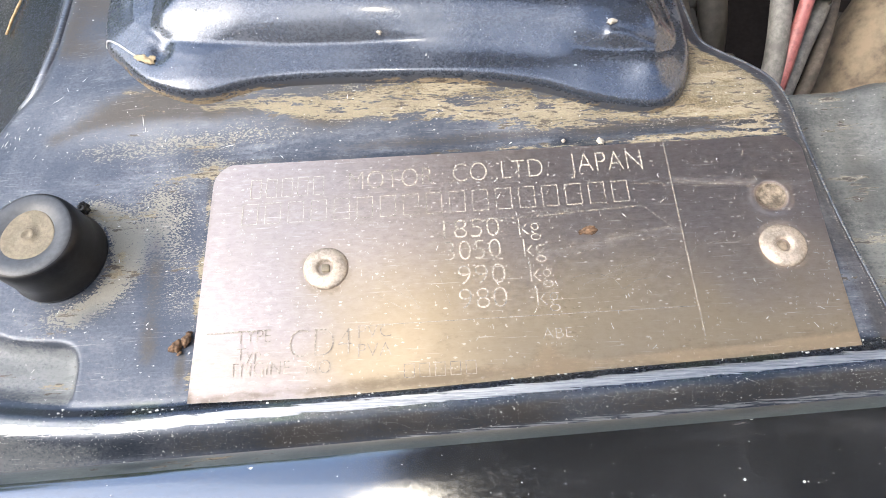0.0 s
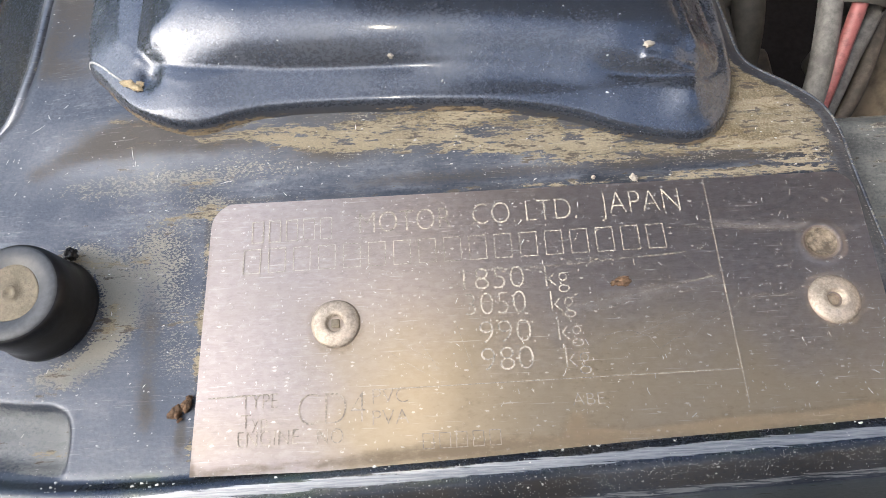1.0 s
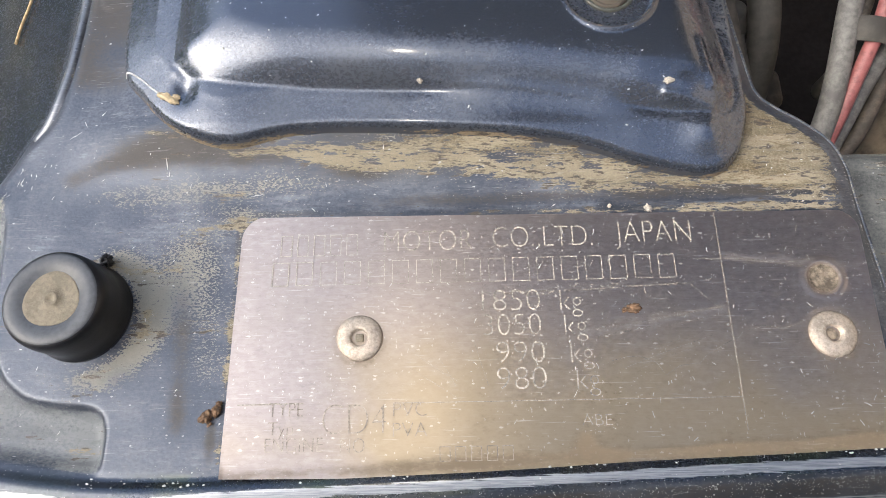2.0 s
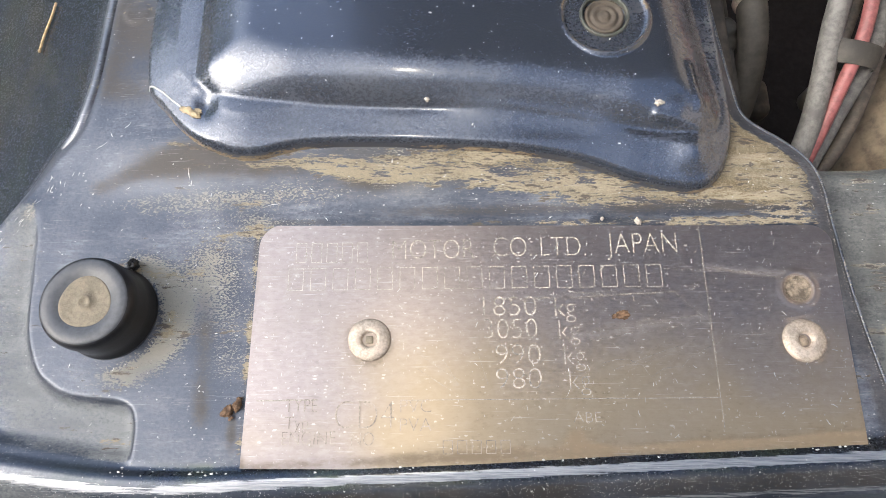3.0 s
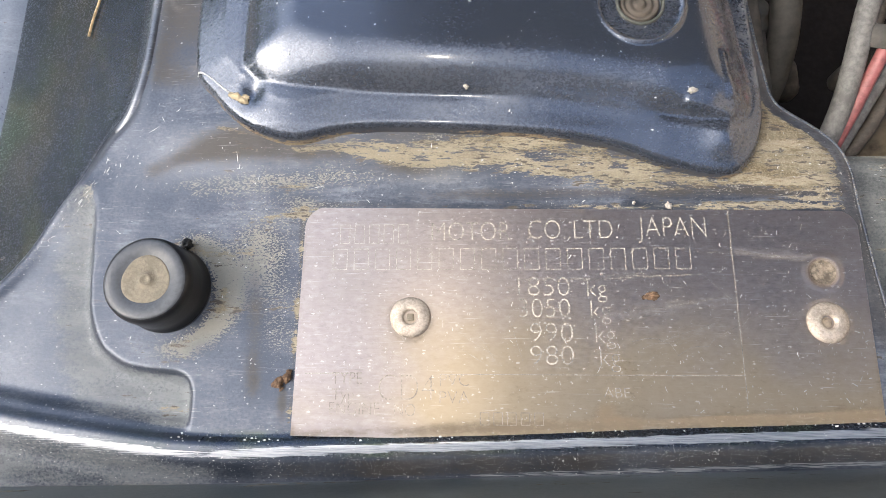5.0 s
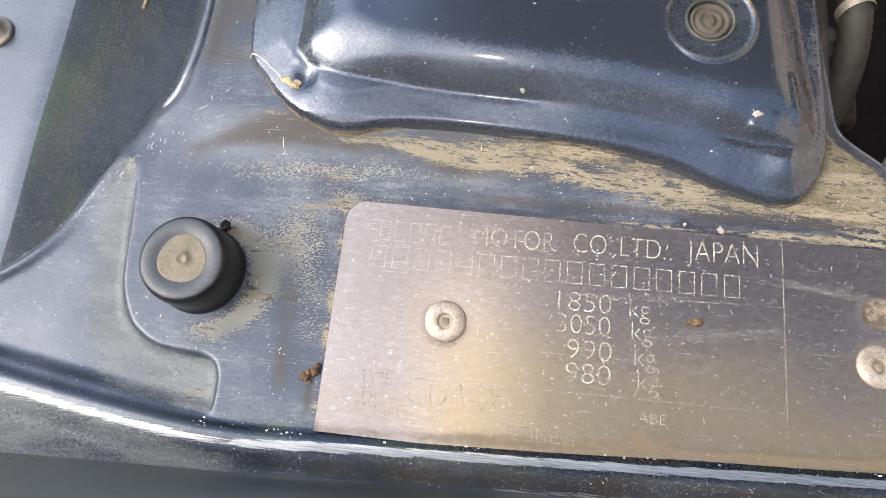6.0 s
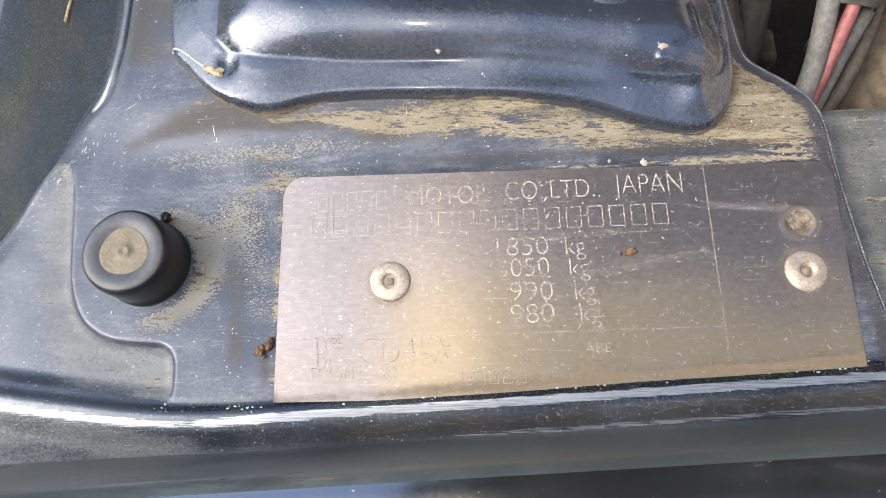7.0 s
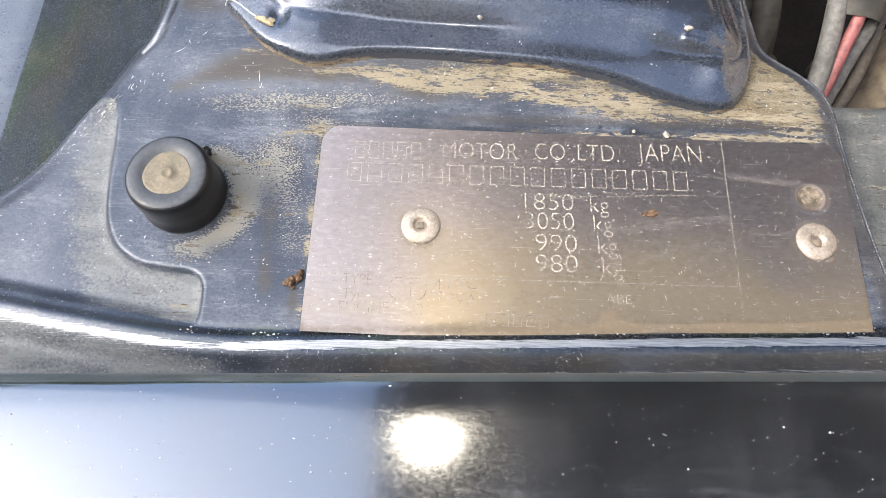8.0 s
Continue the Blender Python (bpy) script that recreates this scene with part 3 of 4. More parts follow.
def panel_clean(x, y):
    """Where the paint is rubbed or washed bare of dust: the rib's crest and the slope towards the fender."""
    s = rail_at(x) - y
    bare = (0.92 - 0.75 * ease(-x, 3.5, 6)) * ease(s, -0.08, 0.02) * ease(-s, -0.56, -0.48) + 0.93 * ease(depth_in(x, y, LEFT_FIELD), -0.1, 0.4) + 0.45 * ease(depth_in(x, y, RIGHT_FIELD), -0.55, -0.25)
    smudge = bell(x + 3.4 + 0.12 * y, 0.36) * ease(y, -2.4, -1.2) * ease(-y, -1.9, -0.4) + 0.8 * bell(x + 4.4, 0.9) * bell(y - 3.9 - 0.25 * (x + 4), 0.42)
    smudge = smudge + 0.6 * bell(x + 2.9, 0.7) * bell(y - 2.85, 0.2) + 0.6 * bell(x + 4.4, 0.5) * bell(y + 0.75, 0.3) + 0.55 * bell(x + 6.9, 0.25) * bell(y - 0.6, 1.3)
    smudge = smudge + 0.25 * np.clip(ripple(x, y, 1.15, 0.7), 0, 1) * ease(-x, 2.4, 3.2)
    return np.where(bare > 0.3, bare, bare - np.clip(smudge, 0, 1) * 0.85 * ease(-bare, -0.3, 0.0))


def panel_worn_and_sheen(x, y):
    """The crest of the front rib is rubbed down to bright metal, its sky sheen put into the colour too, in streaks
    towards the fender.
    """
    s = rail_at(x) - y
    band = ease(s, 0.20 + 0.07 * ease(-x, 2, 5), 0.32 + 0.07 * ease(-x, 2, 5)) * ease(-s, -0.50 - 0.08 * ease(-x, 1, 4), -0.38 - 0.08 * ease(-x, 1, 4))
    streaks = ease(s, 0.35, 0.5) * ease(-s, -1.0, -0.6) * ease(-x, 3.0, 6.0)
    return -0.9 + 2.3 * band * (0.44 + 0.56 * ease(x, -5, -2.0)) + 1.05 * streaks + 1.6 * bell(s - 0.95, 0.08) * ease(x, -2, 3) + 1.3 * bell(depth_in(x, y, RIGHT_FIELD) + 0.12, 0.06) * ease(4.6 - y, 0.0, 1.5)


def panel_dust_and_sheen(x, y):
    """Where grey-olive dust has settled on the floor of the pocket; below the front rib it also carries painted sheen.
    """
    s = rail_at(x) - y
    start = 0.50 - 0.20 * ease(-x, 4.0, 6.0)
    # Below the rib the paint's blue-grey sheen is put into this dusty tone.
    low = ease(s - start, 0.0, 0.26) * (0.30 + 0.80 * ease(-x, 2.5, 5.0)) + 0.30 * bell(s - 0.93, 0.10) * ease(x, -4, 2)
    pocket = depth_in(x, y, POCKET_FIELD)
    near = line_distance(x, y, POCKET)
    floor = (0.45 * ease(x, -9.6, -7.0) + 0.50 * bell(near - 0.4, 0.9)) * ease(pocket, -0.10, 0.08) * ease(-s, -0.05, 0.08)
    return -0.5 + low + floor * 1.25


def panel_flakes(x, y):
    """Where the dust has dried to fine pale scales: round the stop, beside the plate and in a band below the cover."""
    ring = np.hypot(x + 5.25, y - 0.45)
    t = 0.85 * bell(x + 3.45, 0.75) * bell(y - 1.25, 0.95) + 1.0 * bell(ring - 1.2, 0.30) * ease(x, -6.0, -4.6) + 0.9 * bell(x + 7.55, 0.16) * bell(y - 2.8, 0.35) + 0.4 * bell(x + 3.0, 0.5) * bell(y + 0.6, 0.9)
    t = t + 0.48 * bell(y - 3.1 - 0.05 * (x + 3), 0.28) * ease(x, -6.5, -5) * ease(-x, 0.0, 2.0) + 0.5 * bell(x + 2.6, 0.5) * bell(y - 2.6, 0.4)
    out = depth_in(x, y, LEFT_FIELD)
    t = t + 0.3 * bell(out + 0.32, 0.2) * ease(y, 0.0, 1.2) * ease(-y, -3.3, -2.8)
    return 1.5 * t - 0.5


def panel_stain_and_reflection(x, y):
    """Dark brown dirt that has dried on: by the cover's corner, along the plate's top and in a run beside it; also a
    dark strip by the bead and a painted reflection under the rib.
    """
    t = 0.62 * bell(x + 4.0 + 0.9 * (y - 3.9), 1.3) * bell(y - 3.9 - 0.15 * (x + 4), 0.5) + 0.55 * bell(x + 1.9, 1.5) * bell(y - 3.72, 0.22)
    t = t + 0.50 * bell(y - 2.78 - 0.02 * x, 0.16) * ease(x, -1.5, 1.0) + 0.65 * bell(x - 0.2, 1.6) * bell(y - 3.42, 0.2) + 0.2 * bell(x - 7.6, 1.6) * bell(y - 2.95, 0.13)
    t = t + 0.52 * bell(x + 3.4 + 0.06 * y, 0.22) * ease(y, -2.3, -1.4) * ease(-y, -1.6, -0.6) + 0.7 * bell(x + 2.66, 0.13) * bell(y + 1.8, 0.6)
    run = line_distance(x, y, np.array([(-6.0, 3.35), (-5.0, 3.72), (-3.9, 3.95), (-2.6, 3.72)]))
    t = t + 0.5 * bell(run, 0.28) + 0.6 * ease(x, -6.5, -6.2) * ease(-x, 4.9, 5.2) * ease(y, 4.9, 5.8)
    # Under the rib the olive reflection is put into the colour.
    s = rail_at(x) - y
    t = t + 0.62 * ease(s, 0.52, 0.62) * ease(-s, -0.97, -0.88) * ease(x, -4, -1)
    return t * (0.85 + 0.25 * ripple(x, y, 3.1, 1.5)) * ease(-depth_in(x, y, RIGHT_FIELD), 0.1, 0.5)


def build_panel():
    panel = thing("engine_bay_panel", "dusty dark navy pressed steel panel with caked tan dirt", "car panel")
    gx, gy = np.meshgrid(np.arange(-13.4, 11.61, 0.06), np.arange(-4.3, 12.01, 0.06))
    out, right = depth_in(gx, gy, LEFT_FIELD), depth_in(gx, gy, RIGHT_FIELD)
    keep = (gx > -12.3) & (right < 0.06) & (depth_in(gx, gy, COVER) < 0.5)
    sheet("pressed_sheet", gx, gy, panel_height(gx, gy), keep, panel_dirt(gx, gy), paint_panel, panel, "", panel_clean(gx, gy), panel_worn_and_sheen(gx, gy), panel_dust_and_sheen(gx, gy), panel_stain_and_reflection(gx, gy), panel_flakes(gx, gy))

    rim = RIGHT[::3]
    rim_z = panel_height(rim[:, 0], rim[:, 1])
    part("rolled_rim", tube([(x, y, z - 0.02) for (x, y), z in zip(rim, rim_z)], 0.05, 10, 3), paint_panel, panel, "pale rubbed rim of the panel")
    rim = EDGE[(EDGE[:, 1] > 4.3) & (EDGE[:, 1] < 12)][::2] + (0.02, 0.0)
    rim_z = panel_height(rim[:, 0] + 0.1, rim[:, 1]) - 0.115 - 0.10 * ease(-rim[:, 1], -5.2, -4.3)
    # Paler paint than the panel: the light this ridge catches is put into the colour.
    part("pressed_bead", tube([(x, y, z) for (x, y), z in zip(rim, rim_z)], 0.16, 16, 3), paint_fender, panel, "bead pressed along the edge, its highlight put into pale paint")

    cx, cy = np.meshgrid(np.arange(-5.6, 8.31, 0.038), np.arange(3.0, 12.01, 0.038))
    d = depth_in(cx, cy, COVER)
    h = depth_in(cx, cy, HUMP)
    foot = panel_height(np.clip(cx, -5.3, 8.0), np.minimum(cy, 4.2 + 0 * cy))
    lip = np.sqrt(np.clip(1 - (1 - np.clip(d / 0.15, 0, 1)) ** 2, 0, 1))
    shelf = 0.24 * lip + 0.19 * np.clip(d / 0.85, 0, 1) + 0.05 * ease(d, 0.7, 1.4)
    up = np.clip(h / (0.92 + 0.45 * ease(-cx, 1.6, 3.4) + 0.40 * ease(cx, 5.4, 6.8)), 0, 1)
    flank = up - 0.395 * up * up
    merged = ease(cx, 0.6, 2.6) * ease(5.7 - cx, 0.0, 1.0)
    round_up = blurred(flank, 2) * (1 - merged) + blurred(flank, 7) * merged
    z = foot + shelf + 0.10 * ease(h, 0.8, 4.5) + 0.92 * round_up - 0.02 * bell(h + 0.02, 0.07) * (1 - merged)
    dent = np.hypot(cx + 3.6, (cy - 5.0) * 0.8)
    z = z - 0.17 * bell(dent, 0.26) + 0.03 * ripple(cx, cy, 1.1, 1.0) * ease(d, 0.1, 0.6)
    z = z + 0.13 * bell(np.hypot(cx - 6.85, cy - 3.95), 0.42) + 0.07 * bell(np.hypot((cx - 6.35) * 0.7, cy - 4.72), 0.24)
    z = z + 0.06 * bell(line_distance(cx, cy, np.array([(6.0, 4.64), (6.5, 4.52), (6.95, 4.42)])), 0.09) + 0.045 * bell(line_distance(cx, cy, np.array([(6.78, 5.8), (6.84, 5.3), (6.95, 4.85)])), 0.09)
    w = np.hypot(cx - 4.97, cy - 6.82)
    level = float(z[np.unravel_index(np.argmin(w), w.shape)])
    z = np.where(w < 1.05, z + (level - z) * ease(-w, -1.05, -0.9), z)
    z = z - 0.05 * ease(-w, -0.94, -0.86) + 0.03 * bell(w - 0.94, 0.035) - 0.10 * ease(-w, -0.54, -0.48)
    soil = 0.95 * bell(d, 0.05) + 0.42 * bell(dent, 0.35) + 1.1 * bell(w - 0.93, 0.035) + 0.30 * ease(-w, -0.9, -0.8) + 0.5 * bell(w - 0.50, 0.05) - 0.45
    z = z + np.where(d < 0, d * 1.8, 0)
    surface = np.stack([cx, cy, z], -1).reshape(-1, 3)

    def rest(x, y):
        return float(surface[np.argmin(np.hypot(surface[:, 0] - x, surface[:, 1] - y)), 2])

    cover = sheet("raised_cover", cx, cy, z, d > -0.25, soil, paint_cover, panel, "glossy dark navy raised pressing with a recessed bolt", 0.92 * ease(h, 0.6, 1.2) * ease(w, 0.9, 1.1), None, -0.5 + 0.85 * ease(cx + 0.06 * ripple(cx, cy, 2.0, 1.0), 7.0, 7.6) * ease(cy, 4.4, 5.6) + 0.42 * bell(d - 0.02, 0.10) + 0.35 * bell(w - 0.72, 0.16))
    line = np.array([(-5.22, 5.62), (-5.0, 5.56), (-4.7, 5.38), (-4.4, 5.12), (-4.2, 4.96)])
    part("paint_crack", tube([(x, y, rest(x, y) + 0.005) for x, y in line], 0.022, 6, 5), scratched, cover, "pale crack in the paint of the cover")
    rnd = random.Random(12)
    marks = [(-7.0 + rnd.uniform(-0.25, 0.3), 3.4 + rnd.uniform(-0.3, 0.3), rnd.uniform(60, 120), rnd.uniform(0.05, 0.18)) for k in range(9)]
    marks = marks + [(-4.05, 3.6, 95, 0.26), (-4.0, 3.4, 80, 0.14), (-6.1, 4.3, 30, 0.3), (-5.9, 4.55, 120, 0.15), (-5.55, 4.75, 40, 0.15), (-2.2, 2.95, 10, 0.3), (-5.2, -0.6, 70, 0.1)]
    marks = marks + [(rnd.uniform(-7, 8.5), rnd.uniform(2.6, 3.9), rnd.uniform(0, 180), rnd.uniform(0.03, 0.12)) for k in range(14)]
    marks = marks + [(rnd.uniform(-8.5, -2.8), rnd.uniform(-1.8, 3.5), rnd.uniform(0, 180), rnd.uniform(0.03, 0.10)) for k in range(22)]
    marks = marks + [(-9.2 + 1.8 * u + rnd.uniform(-0.2, 0.2), 0.9 + 2.1 * u + rnd.uniform(-0.2, 0.2), rnd.uniform(20, 80), rnd.uniform(0.03, 0.13)) for u in (rnd.random() ** 0.5 for k in range(26))]
    for x, y, turn, size in marks:
        bm = bmesh.new()
        pairs = []
        for k in range(5):
            u = (k / 4 - 0.5) * size
            px, py = x + u * math.cos(radians(turn)), y + u * math.sin(radians(turn)) + 0.006 * math.sin(k * 2.0 + x)
            half = 0.5 * rnd.uniform(0.008, 0.024) * (1 - 0.8 * abs(k / 2 - 1))
            nx, ny = -math.sin(radians(turn)) * half, math.cos(radians(turn)) * half
            ends = [(px - nx, py - ny), (px + nx, py + ny)]
            pairs.append([bm.verts.new((qx * CM, qy * CM, (float(panel_height(np.array([qx]), np.array([qy]))[0]) + 0.014) * CM)) for qx, qy in ends])
        for (p, q), (u, v) in zip(pairs[:-1], pairs[1:]):
            bm.faces.new((p, u, v, q))
        part("scratch", bm, scratched, panel, "", False)
    dust = bmesh.new()
    for k in range(170):
        x, y = rnd.uniform(-4.6, 7.0), rnd.uniform(3.9, 8.6)
        if depth_in(np.array([x]), np.array([y]), COVER)[0] > 0.25:
            r = rnd.uniform(0.006, 0.016) * (1.8 if rnd.random() < 0.1 else 1)
            spread = Matrix.Translation(Vector((x, y, rest(x, y))) * CM) @ Matrix.Rotation(rnd.uniform(0, 3), 4, "Z") @ Matrix.Diagonal((rnd.uniform(0.6, 2.2), 0.7, 0.6, 1))
            bmesh.ops.create_icosphere(dust, subdivisions=1, radius=r * CM, matrix=spread)
    tagged(part("dust", dust, scratched, cover), "tiny pale dust grains on the glossy cover", "", "", "stuff")
    specks = bmesh.new()
    spots = []
    while len(spots) < 2600:
        x, s = rnd.uniform(-9.5, 10.2), rnd.choice((rnd.gauss(0.60, 0.08), rnd.gauss(0.66, 0.14), rnd.gauss(0.78, 0.25), rnd.gauss(0.0, 0.12)))
        if -0.2 < s < 1.5 and rnd.random() < 0.25 + 0.75 * (x + 9.5) / 19:
            spots.append((x, float(rail_at(x)) - s, rnd.uniform(0.004, 0.009) * (2.2 if rnd.random() < 0.04 else 1)))
    spots += [(x, float(rail_at(x)) - rnd.uniform(0.0, 0.2), rnd.uniform(0.012, 0.036)) for x in (rnd.uniform(-5, 10) for k in range(60))]
    spots = np.array(spots)
    for (x, y, size), z in zip(spots, panel_height(spots[:, 0], spots[:, 1])):
        ring = [specks.verts.new(((x + size * rnd.uniform(0.6, 1.5) * math.cos(k * 1.257)) * CM, (y + size * rnd.uniform(0.5, 1.1) * math.sin(k * 1.257)) * CM, (z + 0.006) * CM)) for k in range(5)]
        apex = specks.verts.new((x * CM, y * CM, (z + 0.018) * CM))
        for k in range(5):
            specks.faces.new((ring[k], ring[(k + 1) % 5], apex))
    tagged(part("grit", specks, scratched, panel, "", False), "tiny pale grit specks along the rib", "", "", "stuff")
    at = (4.97, 6.82, level)
    part("bolt", lathe([(0.43, -0.25), (0.43, -0.08), (0.40, -0.05), (0.36, -0.05), (0.34, -0.09), (0.29, -0.10), (0.27, -0.06), (0.20, -0.05), (0.18, -0.08), (0.12, -0.08), (0.11, -0.03), (0.05, -0.02), (0.001, -0.03)], at, 40, 0.01), bay_brown, cover, "dusty brown recessed bolt head")
    part("washer", lathe([(0.47, -0.12), (0.47, -0.02), (0.49, 0.0), (0.52, -0.005), (0.54, -0.03), (0.54, -0.12)], at, 48, 0.01, False), washer_grey, cover, "thin grey-brown dusty washer ring")
    return rest


on_cover = build_panel()

# ---- identification plate ----
def build_plate():
    plate = thing("identification_plate", "scratched brushed aluminium data plate riveted to the panel", "data plate")
    gx, gy = np.meshgrid(np.arange(-2.42, 9.721, 0.04), np.arange(-2.5, 2.481, 0.04))
    corner = np.hypot(np.maximum(np.abs(gx - 3.65) - 5.57, 0), np.maximum(gy - 1.98, 0))
    keep = (corner < 0.57) & (gy > rail_at(gx) - 0.25)
    middle_x, middle_y = np.clip(gx, 3.65 - 5.57, 3.65 + 5.57), np.minimum(gy, 1.98)
    pull = np.minimum(1, 0.5 / np.maximum(corner, 1e-6))
    gx, gy = middle_x + (gx - middle_x) * pull, middle_y + (gy - middle_y) * pull
    z = 0.004 * ripple(gx, gy, 1.4, 3.0)
    hole = np.hypot(gx - 8.82, gy - 1.07)
    z = z - 0.055 * ease(-hole, -0.30, -0.24) + 0.02 * bell(hole - 0.36, 0.06)
    for rx, ry in ((0, 0), (8.8, 0)):
        z = z - 0.012 * bell(np.hypot(gx - rx, gy - ry), 0.7)
    soil = 1.1 * ease(-hole, -0.34, -0.28) + 0.16 * bell(hole - 0.36, 0.07) + 0.62 * bell(rail_at(gx) - gy - 0.02, 0.13) * (0.85 + 0.15 * ripple(gx, gy, 1.3, 1.0))
    soil = soil + 0.35 * bell(np.hypot(gx - 5.18, (gy - 0.54) * 1.6), 0.16) + 0.42 * bell(np.hypot(gx - 4.15, gy + 1.95), 0.22) + 0.15 * bell(gy - 2.45, 0.08)
    for rx, ry in ((0, 0), (8.8, 0)):
        soil = soil + 0.38 * bell(np.hypot(gx - rx, gy - ry) - 0.47, 0.09)
    soil = soil + 0.08 + 0.24 * ease(-gy, 0.2, 1.9) * ease(gx, -1.5, 2.5) + 0.3 * bell(gx + 2.4, 0.06) + 0.25 * bell(gx - 9.7, 0.08)
    yellow = 0.95 * ease(-gy, -1.9, 1.8) * ease(gx, -1.2, 1.6) * (0.7 + 0.3 * ease(-gx, -10, -5)) + 0.35 * bell(gy + 1.9, 0.5) + 0.3 * bell(np.hypot(gx, gy), 0.8)
    scuffs = np.zeros(gx.shape)
    for ax, ay, bx, by, width, much in ((4.2, 0.02, 6.9, 0.50, 0.15, 0.75), (7.0, 1.56, 9.5, 1.30, 0.13, 0.8), (6.2, 1.62, 8.6, 1.52, 0.06, 0.6), (2.3, 0.86, 6.4, 1.0, 0.05, 0.6), (4.9, -0.58, 6.7, -0.05, 0.14, 0.6),
                                        (1.0, -0.2, 1.9, -1.0, 0.12, 0.6), (-1.8, 1.1, 1.6, 1.35, 0.2, 0.5), (-1.2, -0.6, -0.4, -1.0, 0.15, 0.5), (7.6, 0.7, 8.3, 0.9, 0.2, 0.5), (2.6, 2.1, 6.8, 2.25, 0.08, 0.5)):
        scuffs = np.maximum(scuffs, much * bell(line_distance(gx, gy, np.array([(ax, ay), (bx, by)])), width))
    sheet("metal_sheet", gx, gy, z, keep, soil, metal_plate, plate, "", yellow, scuffs - 0.25)

    part("empty_hole", lathe([(0.28, 0.010), (0.255, 0.0), (0.235, -0.03), (0.18, -0.042), (0.08, -0.035), (0.001, -0.03)], (8.82, 1.07, 0.0), 32, 0.02, False), hole_soil, plate, "empty rivet hole caked with brown dirt")

    def rivet(x, y, square):
        r = part("rivet", lathe([(0.44, -0.05), (0.44, 0.012), (0.41, 0.045), (0.33, 0.07), (0.24, 0.085), (0.19, 0.088), (0.155, 0.07), (0.135, -0.02), (0.001, -0.02)], (x, y, 0.0), 40, 0.01), rivet_metal, plate, "domed aluminium blind rivet")
        if square:
            part("rivet_core", block(x - 0.075, x + 0.075, y - 0.075, y + 0.075, -0.03, 0.045, 0.015, 1), soil_pale, r)
        else:
            part("rivet_core", lathe([(0.12, -0.03), (0.10, 0.0), (0.001, 0.0)], (x - 0.02, y, 0.0), 16), hole_soil, r)

    rivet(0.0, 0.0, True)
    rivet(8.8, 0.0, False)

    def text(words, x, y, width, height, thin=0.022, turn=0.7, material=None):
        """Engraved words from x on, with their foot at y; width and cap height in cm."""
        curve = bpy.data.curves.new("lettering", "FONT")
        curve.body, curve.size, curve.offset, curve.extrude = words, 1.0, -thin, 0.0
        holder = bpy.data.objects.new("lettering", curve)
        data = bpy.data.meshes.new_from_object(holder)
        bpy.data.objects.remove(holder)
        co = np.empty(len(data.vertices) * 3)
        data.vertices.foreach_get("co", co)
        co = co.reshape(-1, 3)
        co[:, 0] = (co[:, 0] - co[:, 0].min()) / np.ptp(co[:, 0]) * width
        co[:, 1] = co[:, 1] / 0.69 * height
        c, s = math.cos(radians(turn)), math.sin(radians(turn))
        flat = np.stack([x + c * co[:, 0] - s * co[:, 1], y + s * co[:, 0] + c * co[:, 1], 0.012 + 0 * co[:, 0]], -1) * CM
        group = list(range(len(flat)))
        def root(k):
            while group[k] != k:
                k = group[k]
            return k
        for p in data.polygons:
            for v in p.vertices[1:]:
                group[root(v)] = root(p.vertices[0])
        islands = {}
        for p in data.polygons:
            islands.setdefault(root(p.vertices[0]), []).append(list(p.vertices))
        for faces in sorted(islands.values(), key=lambda some: flat[some[0][0]][0]):
            used = sorted({v for f in faces for v in f})
            where = {v: k for k, v in enumerate(used)}
            glyph = bpy.data.meshes.new("letter")
            glyph.from_pydata(flat[used].tolist(), [], [[where[v] for v in f] for f in faces])
            link("letter", glyph, material or engraved, plate, "", False)
        bpy.data.meshes.remove(data)

    def bars(count, x, y, width, height, turn=0.7, material=None):
        """A row of upright outlined bars, one a character."""
        pitch = width / count
        c, s = math.cos(radians(turn)), math.sin(radians(turn))
        for k in range(count):
            left, right = k * pitch, k * pitch + pitch * 0.70
            bm = bmesh.new()
            outer, inner = ([bm.verts.new(((x + c * u - s * v) * CM, (y + s * u + c * v) * CM, 0.012 * CM))
                             for u, v in ((left + i, i), (right - i, i), (right - i, height - i), (left + i, height - i))] for i in (0.0, 0.016))
            for j in range(4):
                bm.faces.new((outer[j], outer[(j + 1) % 4], inner[(j + 1) % 4], inner[j]))
            part("engraved_bar", bm, material or engraved, plate, "", False)

    bars(5, -1.62, 1.62, 1.62, 0.44)
    text("MOTOR", 0.42, 1.70, 1.74, 0.44)
    text("CO.,LTD.", 2.56, 1.76, 1.95, 0.44)
    text("JAPAN", 4.95, 1.83, 1.48, 0.46)
    bars(17, -1.75, 1.02, 7.95, 0.48)
    for words, unit, y in (("1850", 3.80, 0.49), ("3050", 3.86, 0.02), (" 990", 3.94, -0.50), (" 980", 4.02, -0.98)):
        left = 2.32 if words[0] != " " else 2.56
        text(words.strip(), left, y, 3.42 - left + (0.05 if words[0] == " " else 0), 0.42)
        text("kg", unit, y, 0.42, 0.40, 0.019)
    text("TYPE", -1.62, -1.44, 0.64, 0.26, 0.020, 0.7, engraved_shaded)
    text("Typ", -1.60, -1.76, 0.46, 0.24, 0.020, 0.7, engraved_shaded)
    text("CD4", -0.62, -1.76, 1.16, 0.56, 0.028, 0.7, engraved_shaded)
    text("PVC", 0.66, -1.44, 0.62, 0.26, 0.020, 0.7, engraved_shaded)
    text("PVA", 0.66, -1.80, 0.62, 0.26, 0.020, 0.7, engraved_shaded)
